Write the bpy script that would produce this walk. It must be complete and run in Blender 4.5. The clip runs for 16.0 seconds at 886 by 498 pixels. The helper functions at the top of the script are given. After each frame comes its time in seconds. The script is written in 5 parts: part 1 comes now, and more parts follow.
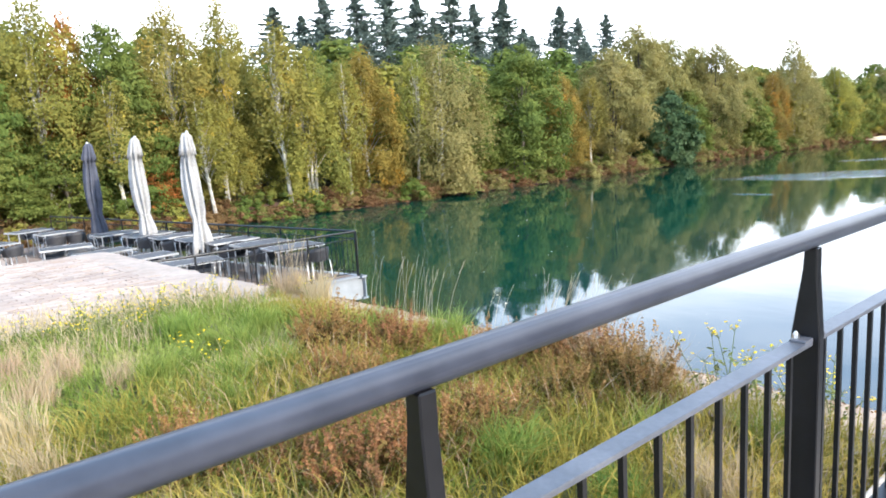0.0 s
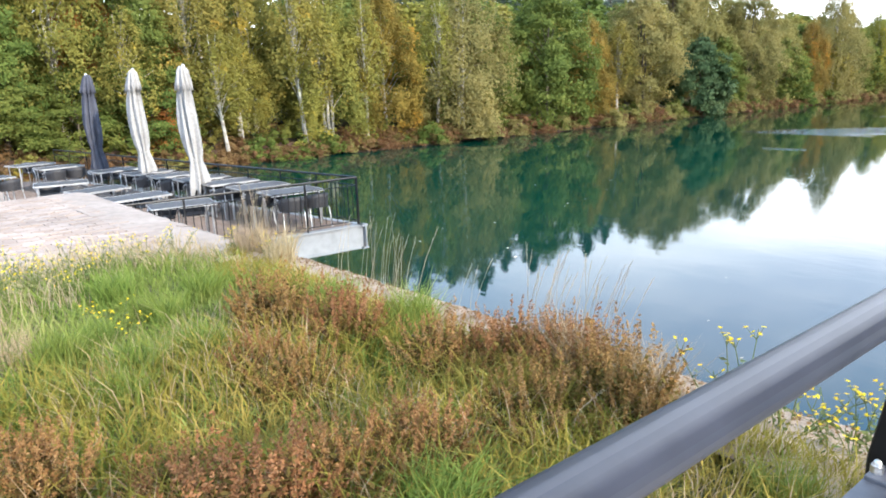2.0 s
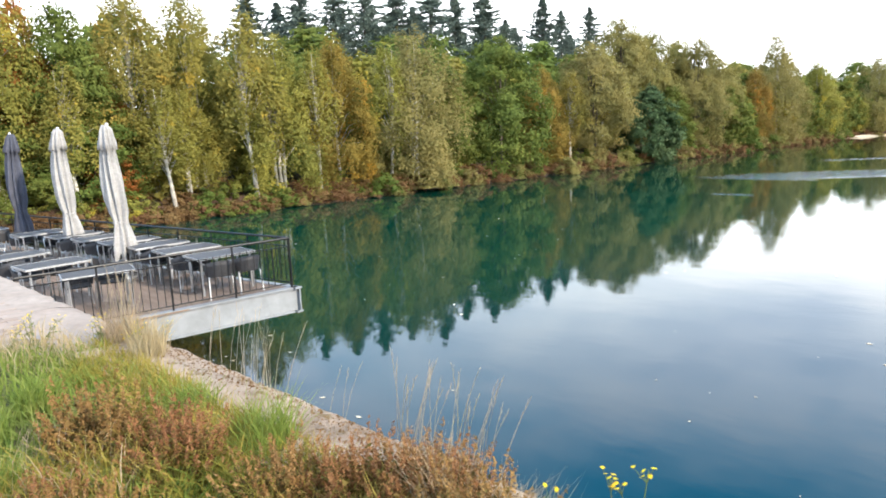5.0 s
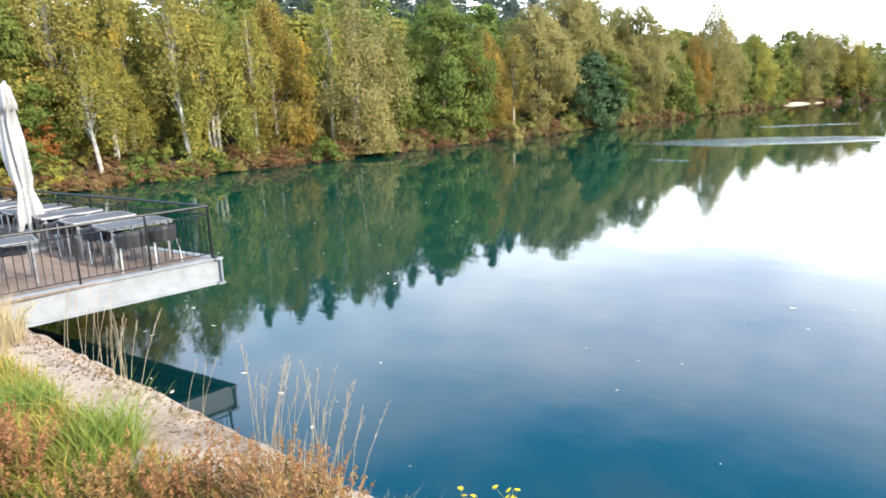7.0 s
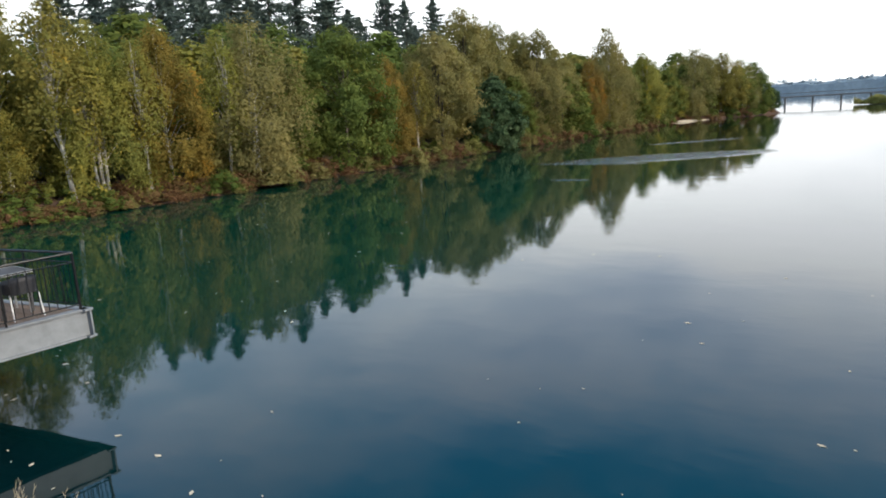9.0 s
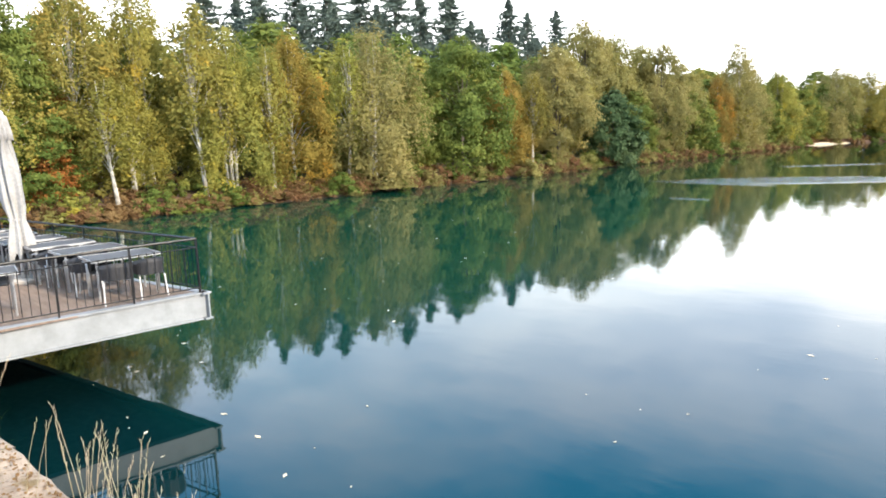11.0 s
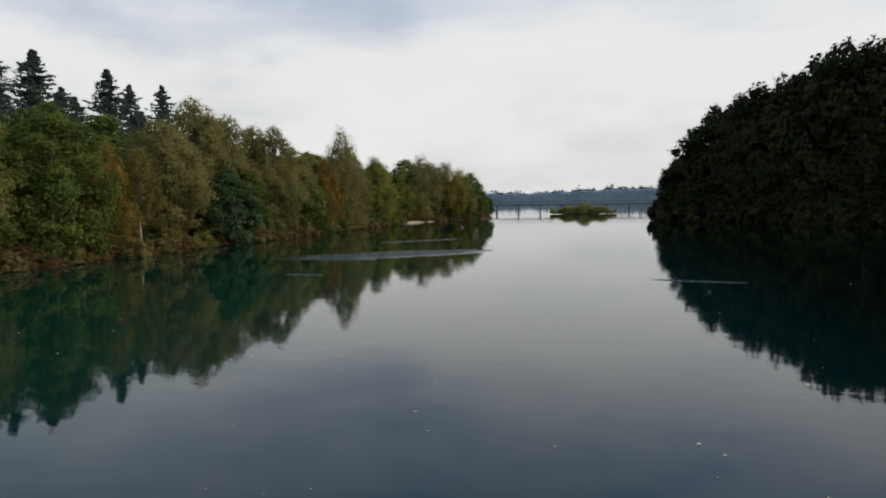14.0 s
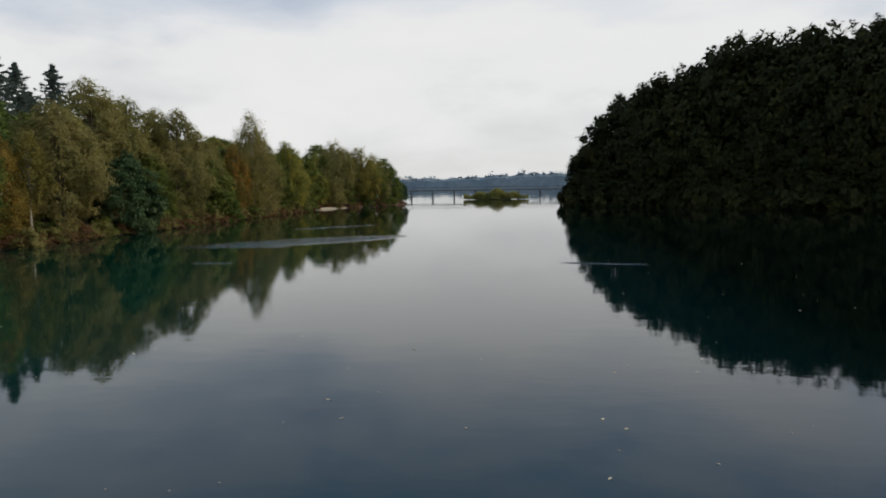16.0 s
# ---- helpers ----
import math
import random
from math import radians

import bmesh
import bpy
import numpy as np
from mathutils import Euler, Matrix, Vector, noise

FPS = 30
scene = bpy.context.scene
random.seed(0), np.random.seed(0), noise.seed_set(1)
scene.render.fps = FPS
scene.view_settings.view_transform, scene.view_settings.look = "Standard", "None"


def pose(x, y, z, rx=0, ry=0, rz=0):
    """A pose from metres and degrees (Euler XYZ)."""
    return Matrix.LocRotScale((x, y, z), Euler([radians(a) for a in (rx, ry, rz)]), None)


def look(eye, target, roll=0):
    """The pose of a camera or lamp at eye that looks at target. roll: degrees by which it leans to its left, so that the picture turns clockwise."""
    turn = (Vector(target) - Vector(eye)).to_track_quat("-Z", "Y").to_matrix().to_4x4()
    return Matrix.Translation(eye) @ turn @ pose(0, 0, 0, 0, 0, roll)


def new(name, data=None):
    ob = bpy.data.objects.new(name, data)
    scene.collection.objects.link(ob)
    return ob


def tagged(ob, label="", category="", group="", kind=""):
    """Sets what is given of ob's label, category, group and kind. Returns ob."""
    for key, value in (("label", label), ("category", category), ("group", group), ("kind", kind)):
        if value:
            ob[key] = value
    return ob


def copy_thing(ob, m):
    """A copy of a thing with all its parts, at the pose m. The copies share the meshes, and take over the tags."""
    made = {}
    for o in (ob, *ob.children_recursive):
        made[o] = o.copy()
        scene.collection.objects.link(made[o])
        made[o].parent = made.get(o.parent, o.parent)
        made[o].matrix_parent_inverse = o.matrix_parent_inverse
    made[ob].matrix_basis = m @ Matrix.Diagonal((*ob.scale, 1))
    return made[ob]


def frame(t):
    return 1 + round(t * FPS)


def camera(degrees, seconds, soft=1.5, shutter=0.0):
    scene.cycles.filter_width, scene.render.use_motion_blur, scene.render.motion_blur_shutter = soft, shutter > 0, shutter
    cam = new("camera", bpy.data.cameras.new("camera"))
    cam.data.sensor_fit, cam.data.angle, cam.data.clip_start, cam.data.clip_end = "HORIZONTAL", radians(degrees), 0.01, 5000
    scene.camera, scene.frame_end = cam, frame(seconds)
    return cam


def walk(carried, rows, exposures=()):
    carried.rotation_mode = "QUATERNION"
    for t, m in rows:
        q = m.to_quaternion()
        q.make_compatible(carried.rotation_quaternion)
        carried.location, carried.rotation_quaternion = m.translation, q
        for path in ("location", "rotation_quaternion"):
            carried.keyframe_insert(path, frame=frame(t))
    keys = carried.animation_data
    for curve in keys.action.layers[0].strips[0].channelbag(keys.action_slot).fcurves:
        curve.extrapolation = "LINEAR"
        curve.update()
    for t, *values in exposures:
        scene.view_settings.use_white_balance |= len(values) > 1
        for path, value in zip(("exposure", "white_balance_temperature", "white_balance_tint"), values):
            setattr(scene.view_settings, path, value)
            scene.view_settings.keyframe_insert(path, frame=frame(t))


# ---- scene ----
cam = camera(66.0, 16.0, soft=1.8)


def aim(x, y, z, yaw, pitch, lean):
    return pose(x, y, z, 0, 0, yaw) @ pose(0, 0, 0, 90 + pitch, 0, 0) @ pose(0, 0, 0, 0, 0, lean)


PATH = [
    (0, (0.677, 0.930, 4.465), 49.87, -9.32, -3.50),
    (0.5, (0.616, 1.115, 4.474), 47.12, -10.75, -3.40),
    (1, (0.457, 1.300, 4.455), 42.33, -9.32, -1.50),
    (1.5, (0.340, 1.499, 4.433), 48.03, -12.12, -3.40),
    (2, (0.268, 1.701, 4.441), 51.82, -13.92, -1.90),
    (2.5, (0.185, 1.871, 4.463), 45.48, -11.80, -2.20),
    (3, (0.122, 1.996, 4.462), 38.96, -13.80, -3.10),
    (3.5, (0.178, 2.146, 4.500), 40.26, -12.45, -1.50),
    (4, (0.185, 2.264, 4.533), 42.75, -13.38, -3.90),
    (4.5, (0.160, 2.383, 4.546), 48.74, -9.76, -2.60),
    (7, (0.055, 3.022, 4.503), 44.19, -13.15, -2.10),
    (7.5, (0.065, 3.221, 4.485), 39.64, -11.48, -1.20),
    (8, (0.042, 3.368, 4.512), 32.11, -10.28, -0.40),
    (8.5, (0.030, 3.400, 4.578), 29.62, -12.45, -2.10),
    (9, (0.038, 3.640, 4.517), 36.81, -11.42, -3.60),
    (9.5, (0.050, 3.640, 4.463), 45.08, -12.71, -2.50),
    (12, (0.052, 3.830, 4.378), 45.20, -7.10, -0.40),
    (12.5, (0.056, 3.850, 4.378), 35.54, -4.59, 0.84),
    (13, (0.065, 3.870, 4.378), 28.91, -3.78, 1.35),
    (13.5, (0.080, 3.880, 4.378), 25.90, -4.51, -0.23),
    (14, (0.100, 3.885, 4.378), 14.58, -4.16, -0.70),
    (14.5, (0.120, 3.890, 4.378), 6.94, -2.81, -0.74),
    (15, (0.140, 3.890, 4.378), 4.49, -3.53, -1.37),
    (15.5, (0.160, 3.890, 4.378), 4.55, -4.53, -0.92),
    (16, (0.180, 3.890, 4.378), 7.46, -5.44, -0.82),
]
EXPOSURE = [(0, 0.98, 5950, 10), (1, 0.88, 5950, 10), (2, 0.90, 6000, 10), (2.5, 1.0, 6100, 10), (3, 0.76, 6200, 10), (3.5, 0.80, 6200, 10), (4.5, 0.70, 6300, 10), (7, 1.05, 6200, 10), (7.5, 0.80, 6200, 10), (8, 0.12, 6250, 10),
            (9, -0.3, 6300, 10), (9.5, 0.25, 6350, 10), (12, 1.0, 6500, 10), (12.5, -0.35, 6400, 10), (13, -1.3, 6400, 10), (14, -1.36, 6500, 10), (16, -1.36, 6500, 10)]
walk(cam, [(t, aim(*eye, yaw, pitch, lean)) for t, eye, yaw, pitch, lean in PATH], EXPOSURE)

# ---- light ----
SUN_DIRECTION = Vector((0.92, 0.20, 0.46)).normalized()   # towards the sun


def build_world():
    world = bpy.data.worlds.new("overcast_sky")
    scene.world = world
    world.use_nodes = True
    nt = world.node_tree
    nt.nodes.clear()
    out = nt.nodes.new("ShaderNodeOutputWorld")
    sky = nt.nodes.new("ShaderNodeTexSky")
    sky.sky_type = "NISHITA"
    sky.sun_disc = False
    sky.sun_elevation = math.asin(SUN_DIRECTION.z)
    sky.sun_rotation = math.atan2(SUN_DIRECTION.x, SUN_DIRECTION.y)
    sky.dust_density = 0.6
    sky.ozone_density = 3.0
    dim = nt.nodes.new("ShaderNodeBackground")
    dim.inputs["Strength"].default_value = 0.15
    nt.links.new(sky.outputs[0], dim.inputs["Color"])
    coord = nt.nodes.new("ShaderNodeTexCoord")
    stretch = nt.nodes.new("ShaderNodeMapping")
    stretch.inputs["Scale"].default_value = (1.0, 1.0, 3.0)
    nt.links.new(coord.outputs["Generated"], stretch.inputs["Vector"])
    puffs = nt.nodes.new("ShaderNodeTexNoise")
    puffs.inputs["Scale"].default_value = 2.2
    puffs.inputs["Detail"].default_value = 7.0
    puffs.inputs["Roughness"].default_value = 0.55
    nt.links.new(stretch.outputs[0], puffs.inputs["Vector"])
    tone = nt.nodes.new("ShaderNodeValToRGB")
    tone.color_ramp.elements[0].position, tone.color_ramp.elements[0].color = 0.28, (0.91, 0.917, 0.925, 1)
    tone.color_ramp.elements[1].position, tone.color_ramp.elements[1].color = 0.62, (1.0, 1.0, 1.0, 1)
    nt.links.new(puffs.outputs["Fac"], tone.inputs["Fac"])
    cloud = nt.nodes.new("ShaderNodeBackground")
    cloud.inputs["Strength"].default_value = 2.2
    lift = nt.nodes.new("ShaderNodeSeparateXYZ")
    nt.links.new(coord.outputs["Generated"], lift.inputs[0])
    veil = nt.nodes.new("ShaderNodeValToRGB")
    for k, (p, c) in enumerate(((0.17, (1.0, 1.0, 0.99, 1)), (0.34, (0.64, 0.75, 0.93, 1)))):
        veil.color_ramp.elements[k].position, veil.color_ramp.elements[k].color = p, c
    high = veil.color_ramp.elements.new(0.50)
    high.color = (0.05, 0.40, 0.80, 1)
    crown_ = veil.color_ramp.elements.new(0.74)
    crown_.color = (0.80, 0.84, 0.88, 1)
    drift = nt.nodes.new("ShaderNodeMath")
    drift.operation = "MULTIPLY_ADD"
    drift.inputs[1].default_value = -0.42
    nt.links.new(puffs.outputs["Fac"], drift.inputs[0])
    nt.links.new(lift.outputs["Z"], drift.inputs[2])
    edge = nt.nodes.new("ShaderNodeMath")
    edge.operation = "ADD"
    edge.inputs[1].default_value = 0.19
    nt.links.new(drift.outputs[0], edge.inputs[0])
    nt.links.new(edge.outputs[0], veil.inputs["Fac"])
    tint = nt.nodes.new("ShaderNodeMix")
    tint.data_type, tint.blend_type = "RGBA", "MULTIPLY"
    ports = [x for x in tint.inputs if x.type == "RGBA"]
    [x for x in tint.inputs if x.name == "Factor" and x.type == "VALUE"][0].default_value = 1.0
    nt.links.new(tone.outputs[0], ports[0])
    nt.links.new(veil.outputs[0], ports[1])
    nt.links.new([x for x in tint.outputs if x.type == "RGBA"][0], cloud.inputs["Color"])
    cover = nt.nodes.new("ShaderNodeValToRGB")
    cover.color_ramp.elements[0].position, cover.color_ramp.elements[0].color = 0.28, (0.72, 0.72, 0.72, 1)
    cover.color_ramp.elements[1].position, cover.color_ramp.elements[1].color = 0.50, (0.95, 0.95, 0.95, 1)
    nt.links.new(puffs.outputs["Fac"], cover.inputs["Fac"])
    # the cloud sheet thins out overhead, the haze near the horizon is closed
    parts = nt.nodes.new("ShaderNodeSeparateXYZ")
    nt.links.new(coord.outputs["Generated"], parts.inputs[0])
    thin = nt.nodes.new("ShaderNodeMapRange")
    for key, value in (("From Min", 0.20), ("From Max", 0.60), ("To Min", 1.0), ("To Max", 0.70)):
        thin.inputs[key].default_value = value
    nt.links.new(parts.outputs["Z"], thin.inputs["Value"])
    share = nt.nodes.new("ShaderNodeMath")
    share.operation = "MULTIPLY"
    nt.links.new(cover.outputs[0], share.inputs[0])
    nt.links.new(thin.outputs[0], share.inputs[1])
    mix = nt.nodes.new("ShaderNodeMixShader")
    nt.links.new(share.outputs[0], mix.inputs["Fac"])
    nt.links.new(dim.outputs[0], mix.inputs[1])
    nt.links.new(cloud.outputs[0], mix.inputs[2])
    nt.links.new(mix.outputs[0], out.inputs["Surface"])


build_world()
sun_data = bpy.data.lights.new("sun", "SUN")
sun_data.energy, sun_data.angle, sun_data.color = 5.0, radians(2.5), (1.0, 0.875, 0.69)
sun = new("sun", sun_data)
sun.matrix_world = look(SUN_DIRECTION * 200, (0, 0, 0))


# ---- materials ----
def material(name, rough=0.7, metal=0.0, spec=0.5):
    m = bpy.data.materials.new(name)
    m.use_nodes = True
    b = m.node_tree.nodes["Principled BSDF"]
    b.inputs["Roughness"].default_value = rough
    b.inputs["Metallic"].default_value = metal
    b.inputs["Specular IOR Level"].default_value = spec
    return m, m.node_tree, b


def node(nt, kind, **values):
    n = nt.nodes.new(kind)
    for key, value in values.items():
        n.inputs[key].default_value = value
    return n


def ramp(nt, fac, stops):
    r = nt.nodes.new("ShaderNodeValToRGB")
    e = r.color_ramp.elements
    while len(e) < len(stops):
        e.new(0.5)
    for k, (p, c) in enumerate(stops):
        e[k].position, e[k].color = p, (*c, 1)
    nt.links.new(fac, r.inputs["Fac"])
    return r.outputs["Color"]


def noise_fac(nt, scale, detail=4.0, rough=0.55, stretch=None, coords="Object"):
    c = nt.nodes.new("ShaderNodeTexCoord")
    out = c.outputs[coords]
    if stretch:
        mp = node(nt, "ShaderNodeMapping", Scale=stretch)
        nt.links.new(out, mp.inputs["Vector"])
        out = mp.outputs[0]
    n = node(nt, "ShaderNodeTexNoise", Scale=scale, Detail=detail, Roughness=rough)
    nt.links.new(out, n.inputs["Vector"])
    return n.outputs["Fac"]


def blend(nt, fac, a, b, kind="MIX"):
    m = nt.nodes.new("ShaderNodeMix")
    m.data_type, m.blend_type = "RGBA", kind
    targets = [x for x in m.inputs if x.name == "Factor" and x.type == "VALUE"] + [x for x in m.inputs if x.type == "RGBA"]
    for socket, value in zip(targets, (fac, a, b)):
        if isinstance(value, (int, float)):
            socket.default_value = value
        elif isinstance(value, tuple):
            socket.default_value = (*value, 1)
        else:
            nt.links.new(value, socket)
    return [x for x in m.outputs if x.type == "RGBA"][0]


def bump(nt, b, height, strength=0.4, distance=0.02):
    n = node(nt, "ShaderNodeBump", Strength=strength, Distance=distance)
    nt.links.new(height, n.inputs["Height"])
    nt.links.new(n.outputs[0], b.inputs["Normal"])


def plain(name, dark, light, scale, rough=0.7, metal=0.0, spec=0.5, relief=0.3, depth=0.01, fine=None, stretch=None):
    """A surface whose colour wanders between two tones at two sizes, with relief."""
    m, nt, b = material(name, rough, metal, spec)
    big = noise_fac(nt, scale, 5, 0.6, stretch)
    small = noise_fac(nt, fine or scale * 9, 6, 0.65, stretch)
    tone = ramp(nt, big, [(0.32, dark), (0.68, light)])
    grain = ramp(nt, small, [(0.25, (0.72, 0.72, 0.72)), (0.75, (1.15, 1.15, 1.15))])
    nt.links.new(blend(nt, 1.0, tone, grain, "MULTIPLY"), b.inputs["Base Color"])
    bump(nt, b, small, relief, depth)
    return m


def foliage(name, stops, through_light=0.42, patch=None, patch_scale=0.35):
    """Leaves: each one takes its own tone, whole trees and patches of a crown differ."""
    m, nt, b = material(name, 0.65, 0.0, 0.10)
    geo = nt.nodes.new("ShaderNodeNewGeometry")
    info = nt.nodes.new("ShaderNodeObjectInfo")
    area = noise_fac(nt, patch_scale, 2, 0.5)
    mixed = node(nt, "ShaderNodeMath")
    mixed.operation = "MULTIPLY_ADD"
    nt.links.new(geo.outputs["Random Per Island"], mixed.inputs[0])
    mixed.inputs[1].default_value = 0.22
    half = node(nt, "ShaderNodeMath")
    half.operation = "MULTIPLY"
    nt.links.new(area, half.inputs[0])
    half.inputs[1].default_value = 0.78
    nt.links.new(half.outputs[0], mixed.inputs[2])
    tone = ramp(nt, mixed.outputs[0], stops)
    if patch:
        spots = ramp(nt, noise_fac(nt, patch_scale * 2.2, 2, 0.4), [(0.62, (0, 0, 0)), (0.68, (1, 1, 1))])
        tone = blend(nt, spots, tone, patch)
    hue = node(nt, "ShaderNodeHueSaturation")
    vary = node(nt, "ShaderNodeMapRange")
    vary.inputs["To Min"].default_value, vary.inputs["To Max"].default_value = 0.485, 0.515
    nt.links.new(info.outputs["Random"], vary.inputs["Value"])
    nt.links.new(vary.outputs[0], hue.inputs["Hue"])
    nt.links.new(tone, hue.inputs["Color"])
    nt.links.new(hue.outputs[0], b.inputs["Base Color"])
    glow = nt.nodes.new("ShaderNodeBsdfTranslucent")
    nt.links.new(hue.outputs[0], glow.inputs["Color"])
    both = nt.nodes.new("ShaderNodeMixShader")
    both.inputs["Fac"].default_value = through_light
    nt.links.new(b.outputs[0], both.inputs[1])
    nt.links.new(glow.outputs[0], both.inputs[2])
    nt.links.new(both.outputs[0], nt.nodes["Material Output"].inputs["Surface"])
    return m


def water_material():
    m, nt, b = material("lake_water", 0.03, 0.0, 0.5)
    b.inputs["IOR"].default_value = 1.40
    where = nt.nodes.new("ShaderNodeTexCoord")
    axes = nt.nodes.new("ShaderNodeSeparateXYZ")
    nt.links.new(where.outputs["Object"], axes.inputs[0])

    def along(axis, low, high):
        r = node(nt, "ShaderNodeMapRange")
        r.inputs["From Min"].default_value, r.inputs["From Max"].default_value = low, high
        nt.links.new(axes.outputs[axis], r.inputs["Value"])
        return r.outputs[0]

    # body colour: quay shade painted in, turquoise beyond, darker far out and rightwards
    teal_body = ramp(nt, noise_fac(nt, 0.03, 3), [(0.3, (0.0003, 0.026, 0.017)), (0.7, (0.0005, 0.033, 0.022))])
    body = blend(nt, along("Y", 7.2, 9.6), (0.0005, 0.0040, 0.0046), teal_body)
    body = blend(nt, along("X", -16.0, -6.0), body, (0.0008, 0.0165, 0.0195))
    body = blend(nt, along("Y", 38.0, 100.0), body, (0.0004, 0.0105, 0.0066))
    # the far wood's dark reflection is painted in as a darker body
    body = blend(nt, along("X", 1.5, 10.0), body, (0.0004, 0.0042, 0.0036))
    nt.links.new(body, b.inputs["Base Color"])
    swell = noise_fac(nt, 0.75, 2, 0.45, (0.75, 1.3, 1.0))
    short = noise_fac(nt, 3.2, 3, 0.5, (0.7, 1.5, 1.0))
    chop = noise_fac(nt, 2.6, 4, 0.65, (0.5, 1.8, 1.0))
    n1 = node(nt, "ShaderNodeBump", Strength=0.06, Distance=0.06)
    nt.links.new(swell, n1.inputs["Height"])
    n2 = node(nt, "ShaderNodeBump", Strength=0.04, Distance=0.02)
    nt.links.new(short, n2.inputs["Height"])
    nt.links.new(n1.outputs[0], n2.inputs["Normal"])
    # wakes: stretches of choppy water (middle, half length, half width, heading in degrees)
    total = None
    for x, y, half, wide, heading in ((-18.0, 56.0, 9.5, 3.2, 36), (-22.0, 51.2, 5.0, 0.7, 0), (-18.2, 41.1, 1.3, 0.45, 3), (-20.5, 74.0, 5.5, 1.0, 45), (4.0, 41.1, 2.4, 0.45, -8)):
        c = nt.nodes.new("ShaderNodeTexCoord")
        mp = nt.nodes.new("ShaderNodeMapping")
        mp.vector_type = "TEXTURE"
        mp.inputs["Location"].default_value = (x, y, 0)
        mp.inputs["Rotation"].default_value = (0, 0, radians(heading))
        mp.inputs["Scale"].default_value = (half, wide, 1)
        nt.links.new(c.outputs["Object"], mp.inputs["Vector"])
        ball = nt.nodes.new("ShaderNodeTexGradient")
        ball.gradient_type = "SPHERICAL"
        nt.links.new(mp.outputs[0], ball.inputs["Vector"])
        fac = ball.outputs["Fac"]
        if total is None:
            total = fac
        else:
            add = nt.nodes.new("ShaderNodeMath")
            add.operation = "MAXIMUM"
            nt.links.new(total, add.inputs[0])
            nt.links.new(fac, add.inputs[1])
            total = add.outputs[0]
    lift = nt.nodes.new("ShaderNodeMath")
    lift.operation = "MULTIPLY"
    nt.links.new(ramp(nt, total, [(0.0, (0, 0, 0)), (0.45, (1, 1, 1))]), lift.inputs[0])
    nt.links.new(chop, lift.inputs[1])
    n3 = node(nt, "ShaderNodeBump", Strength=0.75, Distance=0.16)
    nt.links.new(lift.outputs[0], n3.inputs["Height"])
    nt.links.new(n2.outputs[0], n3.inputs["Normal"])
    nt.links.new(n3.outputs[0], b.inputs["Normal"])
    return m


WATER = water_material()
BANK_EARTH = plain("bracken_bank", (0.040, 0.022, 0.013), (0.125, 0.066, 0.038), 0.9, 0.95, relief=0.8, depth=0.1)
WOOD_FLOOR = plain("forest_floor", (0.035, 0.035, 0.015), (0.09, 0.075, 0.03), 0.3, 0.95, relief=0.6, depth=0.1)
TURF = plain("turf_soil", (0.06, 0.065, 0.02), (0.14, 0.13, 0.045), 2.0, 0.95, relief=0.6, depth=0.03)
CONCRETE = plain("weathered_concrete", (0.34, 0.29, 0.24), (0.50, 0.44, 0.38), 1.6, 0.9, relief=0.5, depth=0.01)
PAVING = plain("sandy_paving", (0.27, 0.217, 0.182), (0.35, 0.295, 0.255), 0.8, 0.9, relief=0.4, depth=0.008)
CLINKER, nt, b = material("worn_clinker", 0.9)
geo = nt.nodes.new("ShaderNodeNewGeometry")
info = nt.nodes.new("ShaderNodeObjectInfo")
both = nt.nodes.new("ShaderNodeMath")
both.operation = "ADD"
nt.links.new(geo.outputs["Random Per Island"], both.inputs[0])
nt.links.new(info.outputs["Random"], both.inputs[1])
wrap = nt.nodes.new("ShaderNodeMath")
wrap.operation = "FRACT"
nt.links.new(both.outputs[0], wrap.inputs[0])
tone = ramp(nt, wrap.outputs[0], [(0.0, (0.265, 0.205, 0.170)), (0.5, (0.31, 0.248, 0.212)), (1.0, (0.36, 0.30, 0.262))])
dust = ramp(nt, noise_fac(nt, 0.9, 5, 0.6, None, "Object"), [(0.3, (0.75, 0.75, 0.75)), (0.7, (1.1, 1.08, 1.05))])
nt.links.new(blend(nt, 1.0, tone, dust, "MULTIPLY"), b.inputs["Base Color"])
SAND = plain("pale_sand", (0.50, 0.42, 0.30), (0.60, 0.52, 0.40), 0.8, 0.95)
BLACK_PAINT = plain("black_painted_steel", (0.003, 0.003, 0.004), (0.007, 0.007, 0.009), 6.0, 0.38, 0.0, 0.28, 0.08, 0.001)
TUBE_PAINT = plain("worn_grey_rail_paint", (0.024, 0.027, 0.040), (0.044, 0.048, 0.066), 5.0, 0.36, 0.0, 0.38, 0.04, 0.0005, 14.0)
END_PAINT = plain("dark_rail_paint", (0.006, 0.006, 0.008), (0.018, 0.018, 0.020), 7.0, 0.30, 0.0, 0.4, 0.06, 0.0005, 18.0)
BAR_PAINT = plain("weathered_flat_bar", (0.050, 0.054, 0.068), (0.090, 0.094, 0.112), 8.0, 0.42, 0.0, 0.5, 0.12, 0.001)
STEEL = plain("stainless_bolt", (0.5, 0.5, 0.5), (0.65, 0.65, 0.65), 20.0, 0.3, 1.0)
WHITE_STEEL = plain("grey_painted_girder", (0.20, 0.213, 0.228), (0.225, 0.238, 0.252), 0.5, 0.6, relief=0.02, depth=0.001, fine=3.0)
DECK_WOOD = plain("brown_grey_boards", (0.13, 0.090, 0.068), (0.215, 0.158, 0.124), 1.5, 0.85, relief=0.3, depth=0.004, stretch=(1, 8, 1))
ALU = plain("brushed_aluminium", (0.44, 0.44, 0.45), (0.56, 0.56, 0.57), 6.0, 0.42, 0.85)
